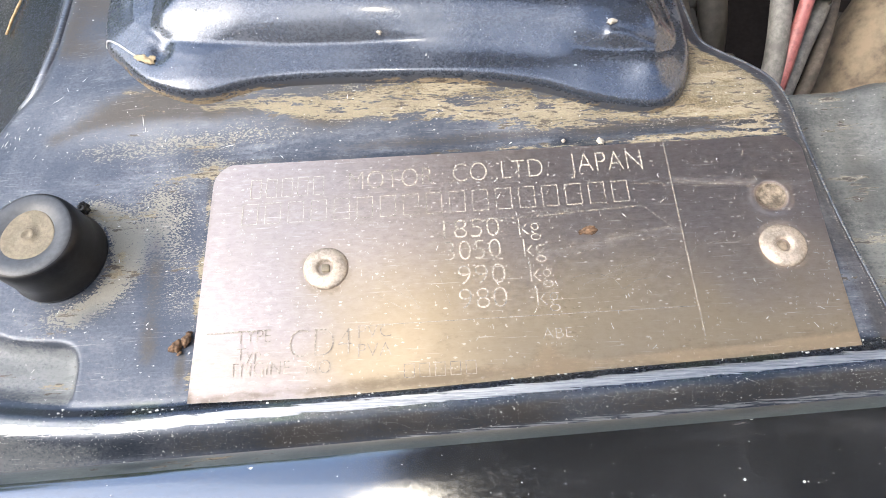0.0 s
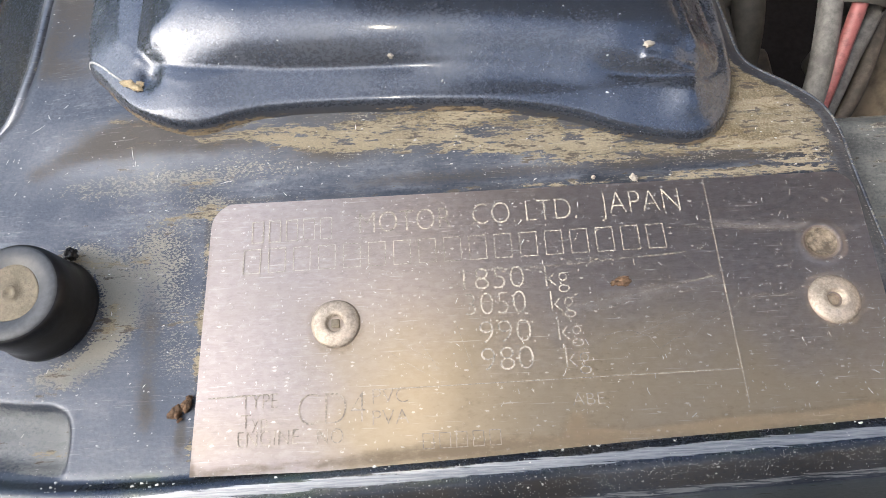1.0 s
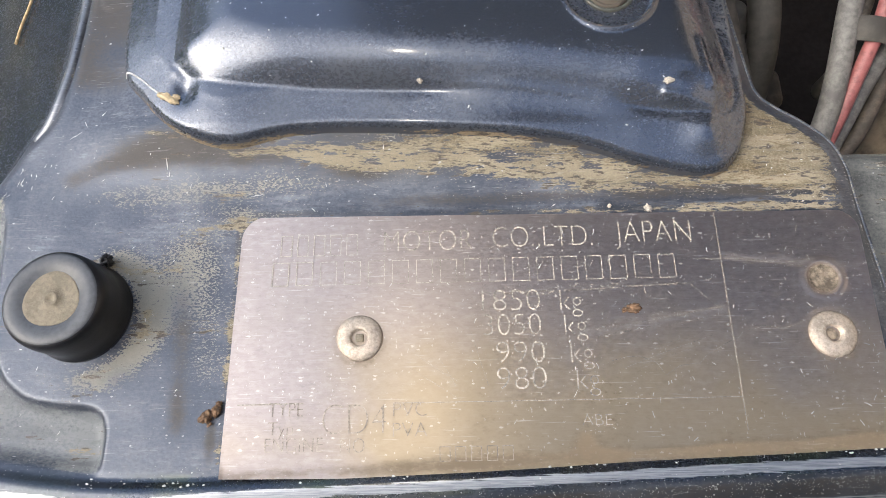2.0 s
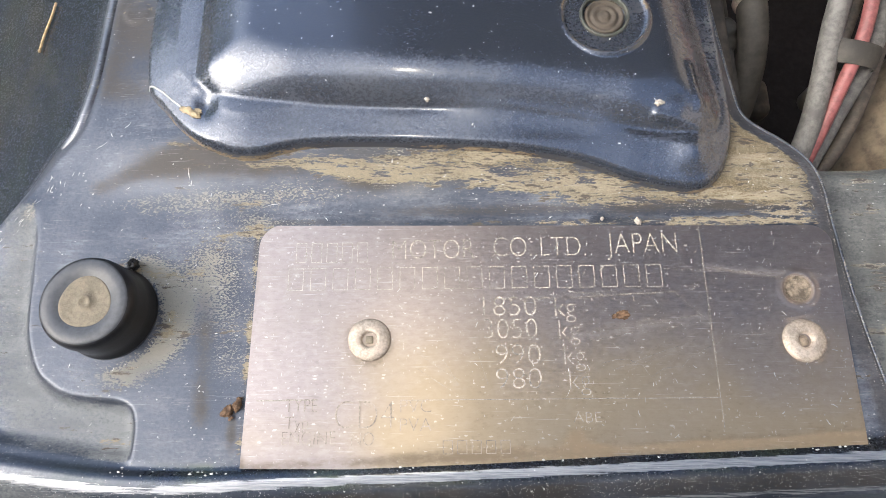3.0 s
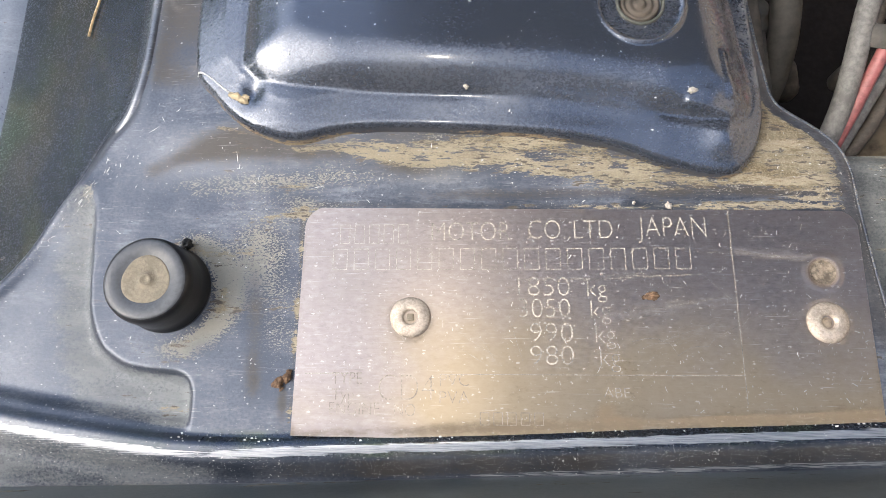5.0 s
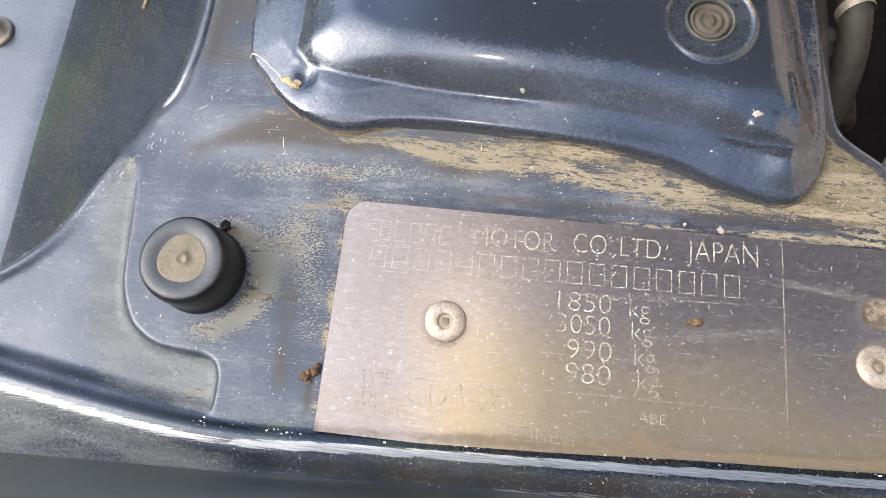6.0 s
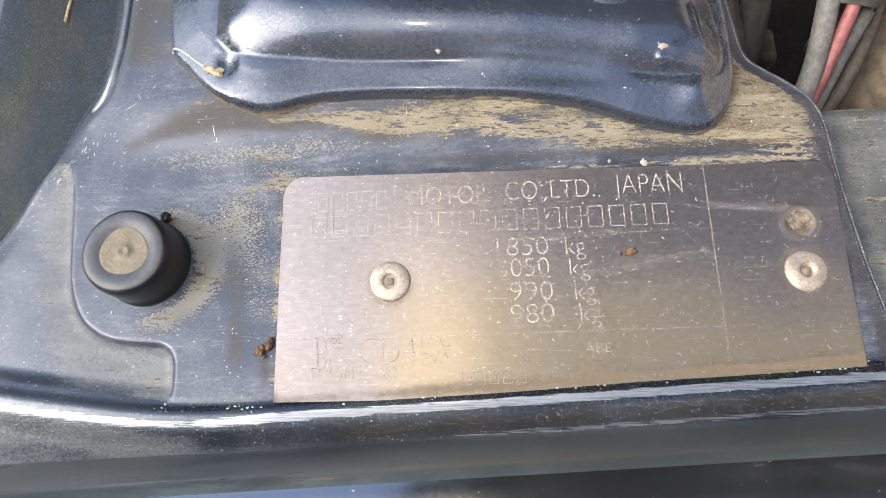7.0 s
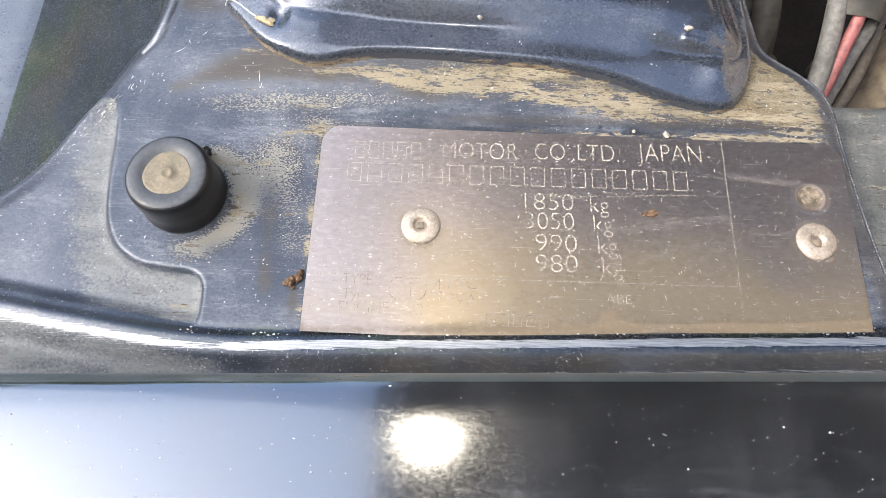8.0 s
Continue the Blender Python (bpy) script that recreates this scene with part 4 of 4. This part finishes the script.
    text("ENGINE", -1.64, -2.06, 1.05, 0.26, 0.020, 0.7, engraved_shaded)
    text("NO", -0.28, -2.07, 0.44, 0.26, 0.020, 0.7, engraved_shaded)
    text("ABE", 4.06, -1.62, 0.54, 0.20, 0.020)
    bars(5, 1.5, -2.22, 1.4, 0.26, 0.7, engraved_shaded)

    def rule(points, wide=0.03, material=None):
        bm = bmesh.new()
        line = np.array(points, float)
        pairs = []
        for k, (px, py) in enumerate(line):
            (ax, ay), (bx, by) = line[max(k - 1, 0)], line[min(k + 1, len(line) - 1)]
            nx, ny = (np.array([-(by - ay), bx - ax]) / math.hypot(bx - ax, by - ay) * wide / 2)
            pairs.append([bm.verts.new(((px + q * nx) * CM, (py + q * ny) * CM, 0.011 * CM)) for q in (-1, 1)])
        for (a, b), (c, d) in zip(pairs[:-1], pairs[1:]):
            bm.faces.new((a, c, d, b))
        return part("engraved_line", bm, material or faint, plate, "", False)

    rule([(6.93, 2.44), (6.95, 0.5), (6.98, -1.72)], 0.016)
    rule([(0.7, -1.20), (3.5, -1.17), (6.98, -1.13)], 0.013)
    rule([(-2.2, -1.22), (-1.0, -1.20)], 0.02)
    rnd = random.Random(4)
    for ax, ay, bx, by in ((4.6, 0.95, 6.4, 1.02), (2.3, 0.85, 6.3, 1.0), (6.3, 0.98, 6.95, 0.35), (2.1, 0.1, 2.4, -0.9), (4.2, 0.1, 6.9, 0.55), (7.0, 1.55, 8.6, 1.30), (6.1, 1.5, 8.4, 1.4), (1.5, -0.4, 1.8, -0.9), (4.9, -0.6, 6.6, 0.0)):
        mid = ((ax + bx) / 2, (ay + by) / 2 + rnd.uniform(-0.03, 0.03))
        rule([(ax, ay), mid, (bx, by)], 0.006)
    for ax, ay, bx, by, count, spread in ((4.3, 0.06, 6.9, 0.52, 9, 0.16), (2.3, 0.86, 6.4, 1.0, 6, 0.12), (7.0, 1.62, 9.4, 1.38, 10, 0.22), (4.9, -0.6, 6.7, -0.05, 6, 0.2), (-1.6, 1.2, 1.4, 1.3, 5, 0.4), (0.9, -0.3, 1.9, -0.95, 5, 0.25), (-0.9, -0.5, 0.2, -1.1, 4, 0.4)):
        for k in range(count):
            dy, cut = rnd.uniform(-spread, spread), rnd.uniform(0.1, 0.6)
            begin = rnd.uniform(0, 1 - cut)
            ends = [(ax + (bx - ax) * u, ay + (by - ay) * u + dy) for u in (begin, begin + cut / 2, begin + cut)]
            rule(ends, rnd.uniform(0.002, 0.005))
    for k in range(190):
        x, y, turn, size = 9.5 - 9.0 * rnd.random() ** 1.4, rnd.uniform(-1.9, 2.2), rnd.gauss(80, 50), 0.02 + 0.13 * rnd.random() ** 2.5
        dx, dy = size * math.cos(radians(turn)), size * math.sin(radians(turn))
        rule([(x, y), (x + dx / 2 + rnd.uniform(-0.01, 0.01), y + dy / 2), (x + dx, y + dy)], rnd.uniform(0.005, 0.016), scratched if k % 3 else engraved)
    crack = [(8.35, 0.28)]
    while crack[-1][0] > 4.9:
        crack.append((crack[-1][0] - rnd.uniform(0.08, 0.3), crack[-1][1] + rnd.uniform(-0.18, 0.07)))
        if crack[-1][1] < -0.75:
            crack[-1] = (crack[-1][0], crack[-1][1] + 0.25)
    rule(crack, 0.008)


build_plate()

# ---- rubber bump stop ----
def build_stop():
    stop = thing("rubber_bump_stop", "black rubber bonnet stop with dusty recessed top", "bump stop")
    at = (-5.41, 0.57, -0.07)
    part("body", lathe([(0.97, 0.0), (0.97, 0.07), (0.94, 0.12), (0.93, 0.4), (0.925, 0.8), (0.915, 0.93), (0.895, 1.01), (0.855, 1.06), (0.79, 1.085), (0.70, 1.088), (0.62, 1.078), (0.55, 1.055), (0.49, 1.03), (0.45, 1.02), (0.001, 1.02)], at, 72, 0.004), rubber, stop)
    # Dust ring; the rubber's blue-grey sky sheen is put into its colour as well.
    part("dusty_sheen_rim", lathe([(0.49, 1.034), (0.55, 1.059), (0.62, 1.083), (0.70, 1.095), (0.79, 1.090), (0.835, 1.074), (0.85, 1.055)], at, 64, 0.01, False), rubber_dust_sheen, stop, "grey dust film and painted sky sheen on the rubber rim")
    part("dusty_dish", lathe([(0.50, 1.024), (0.51, 1.038), (0.495, 1.046), (0.45, 1.042), (0.40, 1.040), (0.28, 1.038), (0.15, 1.034), (0.13, 1.07), (0.085, 1.08), (0.055, 1.045), (0.001, 1.045)], at, 48, 0.04), soil_pale, stop, "tan dust lying in the recess")
    part("rubber_nib", crumb((-5.02, 1.56, 0.10), (0.13, 0.09), 3, 1.2), rubber, stop)


build_stop()

# ---- nose panel at the front, standing higher ----
def build_nose():
    nose = thing("nose_panel", "glossy dark painted nose panel with a rolled rear edge", "car panel")
    profile = smooth_line([(0.45, -1.2), (0.36, -0.2), (0.22, 0.9), (0.12, 1.6), (0.04, 2.2), (0.0, 2.5), (-0.06, 2.72), (-0.2, 2.9), (-0.42, 3.0), (-0.9, 3.09), (-2.5, 3.29), (-5.5, 3.66), (-9, 3.95), (-14, 3.6), (-18, 1.8), (-20.5, -2), (-21.5, -10), (-21, -25)], 6)
    xs = np.arange(-30, 70.1, 0.8)
    gx = np.repeat(xs[None, :], len(profile), 0)
    gy = profile[:, :1] + (-3.66 + 0.042 * (gx - 0.7))
    gz = np.repeat(profile[:, 1:], len(xs), 1)
    soil = 0.25 * bell(gz + 0.2, 0.5) - 0.3
    cut = int(np.argmax(profile[:, 1] > 2.88))
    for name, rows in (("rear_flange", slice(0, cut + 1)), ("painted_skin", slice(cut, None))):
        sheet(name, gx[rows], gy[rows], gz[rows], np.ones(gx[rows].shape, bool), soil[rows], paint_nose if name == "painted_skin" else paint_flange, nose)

    rnd = random.Random(31)
    specks = bmesh.new()
    for k in range(420):
        x, u = rnd.uniform(-9, 12), rnd.uniform(0.5, 5.2)
        y = -u - 3.66 + 0.042 * (x - 0.7)
        z = float(np.interp(u, -profile[:, 0][cut:], profile[:, 1][cut:])) if u < 9 else 3.9
        r = rnd.uniform(0.005, 0.011) * (2.0 if rnd.random() < 0.06 else 1)
        made = bmesh.ops.create_icosphere(specks, subdivisions=1, radius=r * CM, matrix=Matrix.Translation(Vector((x, y, z + 0.3 * r)) * CM))
    tagged(part("dust", specks, scratched, nose, "", True), "tiny pale dust grains on the glossy paint", "", "", "stuff")


build_nose()

# ---- fender, dusty ledge, loom and the bay beyond ----
def build_fender():
    fender = thing("fender_flange", "dark fender flange with a blue-grey sheen", "car panel")
    gx, gy = np.meshgrid(np.arange(-40, -11.69, 0.3), np.arange(-3.3, 60.1, 0.5))
    z = -2.6 + 0.0 * gx - 0.10 * ease(gx, -12.2, -11.7) + 0.5 * ease(-gx, 18, 24) - 6 * ease(-gx, 26, 40) ** 2
    sheet("flange", gx, gy, z, np.ones(gx.shape, bool), -0.3 + 0 * gx, paint_fender, fender)
    lip = tube([(-11.72, -3.3, -2.76), (-11.72, 20, -2.76), (-11.72, 60, -2.76)], 0.08)
    part("rolled_edge", lip, paint_nose, fender)
    part("bolt", lathe([(0.5, -0.05), (0.5, 0.08), (0.46, 0.12), (0.3, 0.14), (0.3, 0.4), (0.25, 0.45), (0.001, 0.45)], (-13.95, 7.35, -2.6), 24), rivet_metal, fender, "pale dusty bolt head")


def build_ledge():
    ledge = thing("side_ledge", "dust-covered grey metal ledge beside the plate", "car panel")
    gx, gy = np.meshgrid(np.arange(9.2, 30.01, 0.15), np.arange(-3.4, 4.16, 0.12))
    z = -0.75 + 0.25 * ease(gx, 11.4, 12.2) - 0.25 * ease(gy, 3.95, 4.15) + 0.04 * ripple(gx, gy, 1.2, 4.0) - 0.10 * bell(gy - 2.0, 0.4) * ease(gx, 11, 12)
    soil = -0.05 + 0.3 * bell(gx - 11.1, 0.5) + 0.1 * ripple(gx, gy, 1.7, 2.0)
    sheet("ledge_sheet", gx, gy, z, np.ones(gx.shape, bool), soil, paint_ledge, ledge)
    front = block(10.2, 30, 4.0, 4.12, -6, -1.0, 0.03, 2)
    part("ledge_wall", front, plastic_grey, ledge)


def build_bay():
    loom = thing("wiring_loom", "bundle of dusty grey and faded red cables", "cables")
    runs = (((10.2, 3.0, -3.6), (10.35, 4.3, -2.8), (10.75, 5.8, -1.7), (11.0, 7.6, -0.7), (11.35, 9.4, -0.1), (11.2, 12, 0.1), (10.6, 20, -1)),
            ((10.4, 3.0, -3.7), (10.6, 4.4, -2.8), (11.15, 6.0, -1.5), (11.75, 7.9, -0.3), (11.9, 10.4, 0.5), (11.8, 14, 0.4), (11.8, 20, -1)),
            ((10.6, 3.0, -3.8), (10.85, 4.5, -3.0), (11.5, 6.0, -2.0), (12.25, 7.6, -1.0), (12.45, 9.6, -0.3), (12.0, 14, 0.1), (12.3, 20, -1)),
            ((10.75, 3.0, -3.9), (11.1, 4.4, -3.2), (11.85, 5.6, -2.4), (12.5, 7.2, -1.7), (12.75, 9.0, -0.9), (12.9, 14, 0.0), (12.9, 20, -1)),
            ((10.5, 3.0, -4.0), (10.75, 4.3, -3.4), (11.3, 5.5, -2.7), (11.7, 7.4, -1.9), (12.6, 10.0, -1.2), (13.4, 14, -0.6), (14.5, 20, -1)))
    for k, run in enumerate(runs):
        part("cable", tube(run, (0.27, 0.17, 0.22, 0.19, 0.13)[k]), (wire_grey, wire_red, wire_grey, wire_brown, wire_brown)[k], loom, ("dusty grey cable", "faded red cable", "dusty grey cable", "brown dirty cable", "brown dirty cable")[k])
    for centre, tilt in (((10.72, 4.35, -2.95), 0.35), ((11.6, 7.3, -1.05), 0.25)):
        wrap = lathe([(0.62, -0.28), (0.66, -0.2), (0.66, 0.2), (0.62, 0.28)], (0, 0, 0), 20, 0.05, False)
        turn = Matrix.Translation(Vector(centre) * CM) @ Euler((radians(-62), 0, -tilt)).to_matrix().to_4x4()
        bmesh.ops.transform(wrap, matrix=turn, verts=wrap.verts)
        part("tape_wrap", wrap, plastic_grey, loom, "dusty dark tape round the cables")
    box = thing("air_box", "dusty brown plastic housing in the engine bay", "engine part")
    part("housing", block(13.2, 26, 5.0, 8.2, -10, -4.0, 1.3), bay_brown, box)
    part("housing_rim", block(12.9, 26.4, 8.4, 9.0, -6, -3.6, 0.25), plastic_grey, box)
    plug = thing("cable_connector", "pale dusty grey plastic cable connector", "connector")
    part("shell", block(11.6, 14.4, 9.4, 13.5, -1.2, 0.2, 0.25), wire_grey, plug)
    part("latch", block(12.2, 13.6, 9.1, 10.6, 0.15, 0.5, 0.12), plastic_grey, plug)
    strut = thing("inner_strut", "dusty grey-brown steel strut in the engine bay", "engine part")
    part("web", block(8.5, 9.1, 5.6, 14, -4.0, -1.8, 0.2), bay_brown, strut)
    part("flange", block(9.0, 9.8, 6.6, 14, -3.4, -3.1, 0.1), plastic_grey, strut)
    part("cap", lathe([(0.55, -0.4), (0.55, 0.0), (0.48, 0.12), (0.3, 0.15), (0.28, 0.4), (0.2, 0.45), (0.001, 0.45)], (9.5, 9.4, -3.1), 18, 0.03), plastic_grey, strut)
    hose = thing("rubber_hose", "dusty black rubber hose in the engine bay", "hose")
    part("tube", tube([(9.3, 14, -2.2), (9.6, 11.6, -2.0), (10.1, 9.6, -2.4), (10.3, 8.0, -4.0), (10.2, 6.6, -7.0)], 0.42, 16), plastic_grey, hose)
    for at_y, at_z in ((11.2, -2.02), (9.9, -2.25)):
        clip = lathe([(0.47, -0.14), (0.49, -0.1), (0.49, 0.1), (0.47, 0.14)], (0, 0, 0), 20, 0.0, False)
        bmesh.ops.transform(clip, matrix=Matrix.Translation(Vector((9.68 if at_y > 10.5 else 10.02, at_y, at_z)) * CM) @ Euler((radians(80), 0, radians(14))).to_matrix().to_4x4(), verts=clip.verts)
        part("clamp", clip, rivet_metal, hose, "dull metal hose clamp")
    bracket = thing("lamp_bracket", "grimy grey bracket deep in the engine bay", "engine part")
    part("upright", block(9.0, 10.0, 5.2, 12.0, -9, -6.0, 0.3), plastic_grey, bracket)
    part("arm", block(9.6, 12.4, 8.6, 10.0, -7.2, -6.3, 0.3), bay_brown, bracket)
    part("stud", lathe([(0.4, 0), (0.4, 0.4), (0.2, 0.5), (0.2, 1.0), (0.001, 1.0)], (10.6, 9.3, -6.3), 20), bay_dark, bracket)
    elbow = thing("intake_elbow", "tan dusty plastic intake elbow in the engine bay", "engine part")
    part("pipe", tube([(13.6, 5.4, -6.0), (14.0, 6.2, -4.2), (14.6, 7.4, -3.0), (16.0, 8.6, -2.4), (19, 9.4, -2.4)], 1.2, 24), bay_tan, elbow)
    part("band", lathe([(1.26, -0.2), (1.30, -0.15), (1.30, 0.15), (1.26, 0.2)], (13.75, 5.7, -5.2), 28, 0.0, False), plastic_grey, elbow)
    # Walls added to close the bay, painted as dark as its void.
    liner = thing("bay_liner", "near-black inner wall added to close the engine bay", "car panel", "structure")
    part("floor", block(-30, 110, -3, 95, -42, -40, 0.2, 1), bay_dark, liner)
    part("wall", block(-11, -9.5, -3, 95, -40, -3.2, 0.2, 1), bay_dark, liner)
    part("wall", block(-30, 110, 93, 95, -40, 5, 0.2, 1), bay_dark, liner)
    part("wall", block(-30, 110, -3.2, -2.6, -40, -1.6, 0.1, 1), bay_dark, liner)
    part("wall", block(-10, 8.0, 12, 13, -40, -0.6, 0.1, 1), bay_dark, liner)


build_fender()
build_ledge()
build_bay()


# ---- bonnet standing open ----
def build_bonnet():
    bonnet = thing("bonnet", "open dark bonnet with black lining", "bonnet")
    hinge, tip = Vector((0, 0.90, 0.02)), Vector((0, 0.055, 0.955))
    along = tip - hinge
    normal = Vector((0, -along.z, along.y)).normalized()
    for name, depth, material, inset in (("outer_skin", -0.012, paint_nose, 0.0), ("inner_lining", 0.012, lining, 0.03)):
        bm = bmesh.new()
        grid = []
        for i in range(13):
            row = []
            for j in range(25):
                u, v = i / 12, j / 24
                x = -0.09 + inset + (0.92 - 2 * inset) * v
                p = hinge + along * (inset + u * (1 - 2 * inset)) + normal * (depth - 0.05 * math.sin(math.pi * v) * 0.6)
                row.append(bm.verts.new((x, p.y, p.z)))
            grid.append(row)
        for a, b in zip(grid[:-1], grid[1:]):
            for j in range(24):
                bm.faces.new((a[j], a[j + 1], b[j + 1], b[j]))
        ob = part(name, bm, material, bonnet)
        thick = ob.modifiers.new("thickness", "SOLIDIFY")
        thick.thickness = 0.008


build_bonnet()

# ---- litter ----
def litter():
    leaf = thing("leaf_fragment", "pale yellow dry leaf fragment on the navy cover", "leaf")
    for x, y, along, across, seed in ((-4.02, 4.84, 0.17, 0.07, 11), (-3.86, 4.74, 0.13, 0.06, 12), (-3.80, 4.84, 0.08, 0.045, 15)):
        part("blade", crumb((x, y, on_cover(x, y) + 0.03), (along, across), seed, 0.35), leaf_dry, leaf)
    stalk = thing("straw_stalk", "thin orange-brown straw lying on the panel", "straw")
    run = np.array([(-8.92, 7.6), (-8.85, 8.1), (-8.72, 8.6), (-8.66, 9.0)])
    lift = panel_height(run[:, 0], run[:, 1]) + 0.07
    part("stem", tube([(x, y, z) for (x, y), z in zip(run, lift)], 0.035, 8), straw, stalk)
    clod = thing("mud_crumb", "dark brown crumb of mud beside the plate", "dirt")
    for x, y, along, across, seed in ((-2.74, -1.42, 0.13, 0.10, 21), (-2.58, -1.33, 0.08, 0.10, 22), (-2.55, -1.20, 0.05, 0.06, 23), (-2.86, -1.46, 0.06, 0.04, 24), (-2.68, -1.56, 0.025, 0.05, 25)):
        part("lump", crumb((x, y, 0.0), (along, across), seed, 0.6), soil_dark, clod)
    rust = thing("mud_spot", "dark brown dried spot on the plate", "dirt")
    part("crust", crumb((5.18, 0.52, 0.01), (0.14, 0.08), 31, 0.3), soil_dark, rust)
    part("crust", crumb((5.02, 0.50, 0.01), (0.08, 0.04), 32, 0.3), soil_dark, rust)
    for k, (x, y, z, r) in enumerate(((5.66, 2.56, 0.0, 0.075), (4.9, 2.62, 0.0, 0.04), (6.04, 4.85, on_cover(6.04, 4.85) + 0.02, 0.085), (1.15, 4.98, on_cover(1.15, 4.98) + 0.02, 0.06))):
        drop = thing("paint_fleck", "small white fleck stuck on the dark paint", "fleck", "", "white flecks")
        part("fleck", crumb((x, y, z), (r, r * 0.8), 41 + k, 0.6), engraved, drop)


litter()

# ---- ground and trees all round ----
ground = thing("ground", "dry bare earth around the car", "ground", "structure")
bm = bmesh.new()
bmesh.ops.create_grid(bm, x_segments=24, y_segments=24, size=60)
for v in bm.verts:
    v.co.z = -0.75
part("earth_sheet", bm, earth, ground)


# Unseen walls, added to block sky and give the cover's slopes brown reflections.
added_wall = thing("reflection_wall", "added plain brown wall out of view, for brown reflections", "wall", "structure")
part("plaster", block(-420, 520, -262, -240, -75, 340, 1.0, 1), plaster, added_wall)
part("plaster", block(330, 352, -238, 420, -75, 300, 1.0, 1), plaster, added_wall)


def build_hedge():
    hedge = thing("far_trees", "distant ring of green trees round the yard", "trees", "backdrop")
    rnd = random.Random(8)
    bm = bmesh.new()
    for k in range(150):
        a = 2 * math.pi * k / 150 + rnd.uniform(-0.02, 0.02)
        leftward = 0.5 - 0.5 * math.cos(a)
        high = 0.9 + leftward * (3.0 + 1.6 * math.sin(6 * a) + 0.9 * math.sin(17 * a + 1))
        for j in range(2 + int(5 * leftward)):
            r = rnd.uniform(9, 13)
            c = Vector((r * math.cos(a) + rnd.uniform(-0.6, 0.6), r * math.sin(a) + rnd.uniform(-0.6, 0.6), rnd.uniform(-0.5, max(0.0, high))))
            made = bmesh.ops.create_icosphere(bm, subdivisions=1, radius=rnd.uniform(0.3, 0.8))
            for v in made["verts"]:
                v.co = v.co * rnd.uniform(0.75, 1.25) + c
    part("foliage_clumps", bm, foliage, hedge, "", False)


build_hedge()
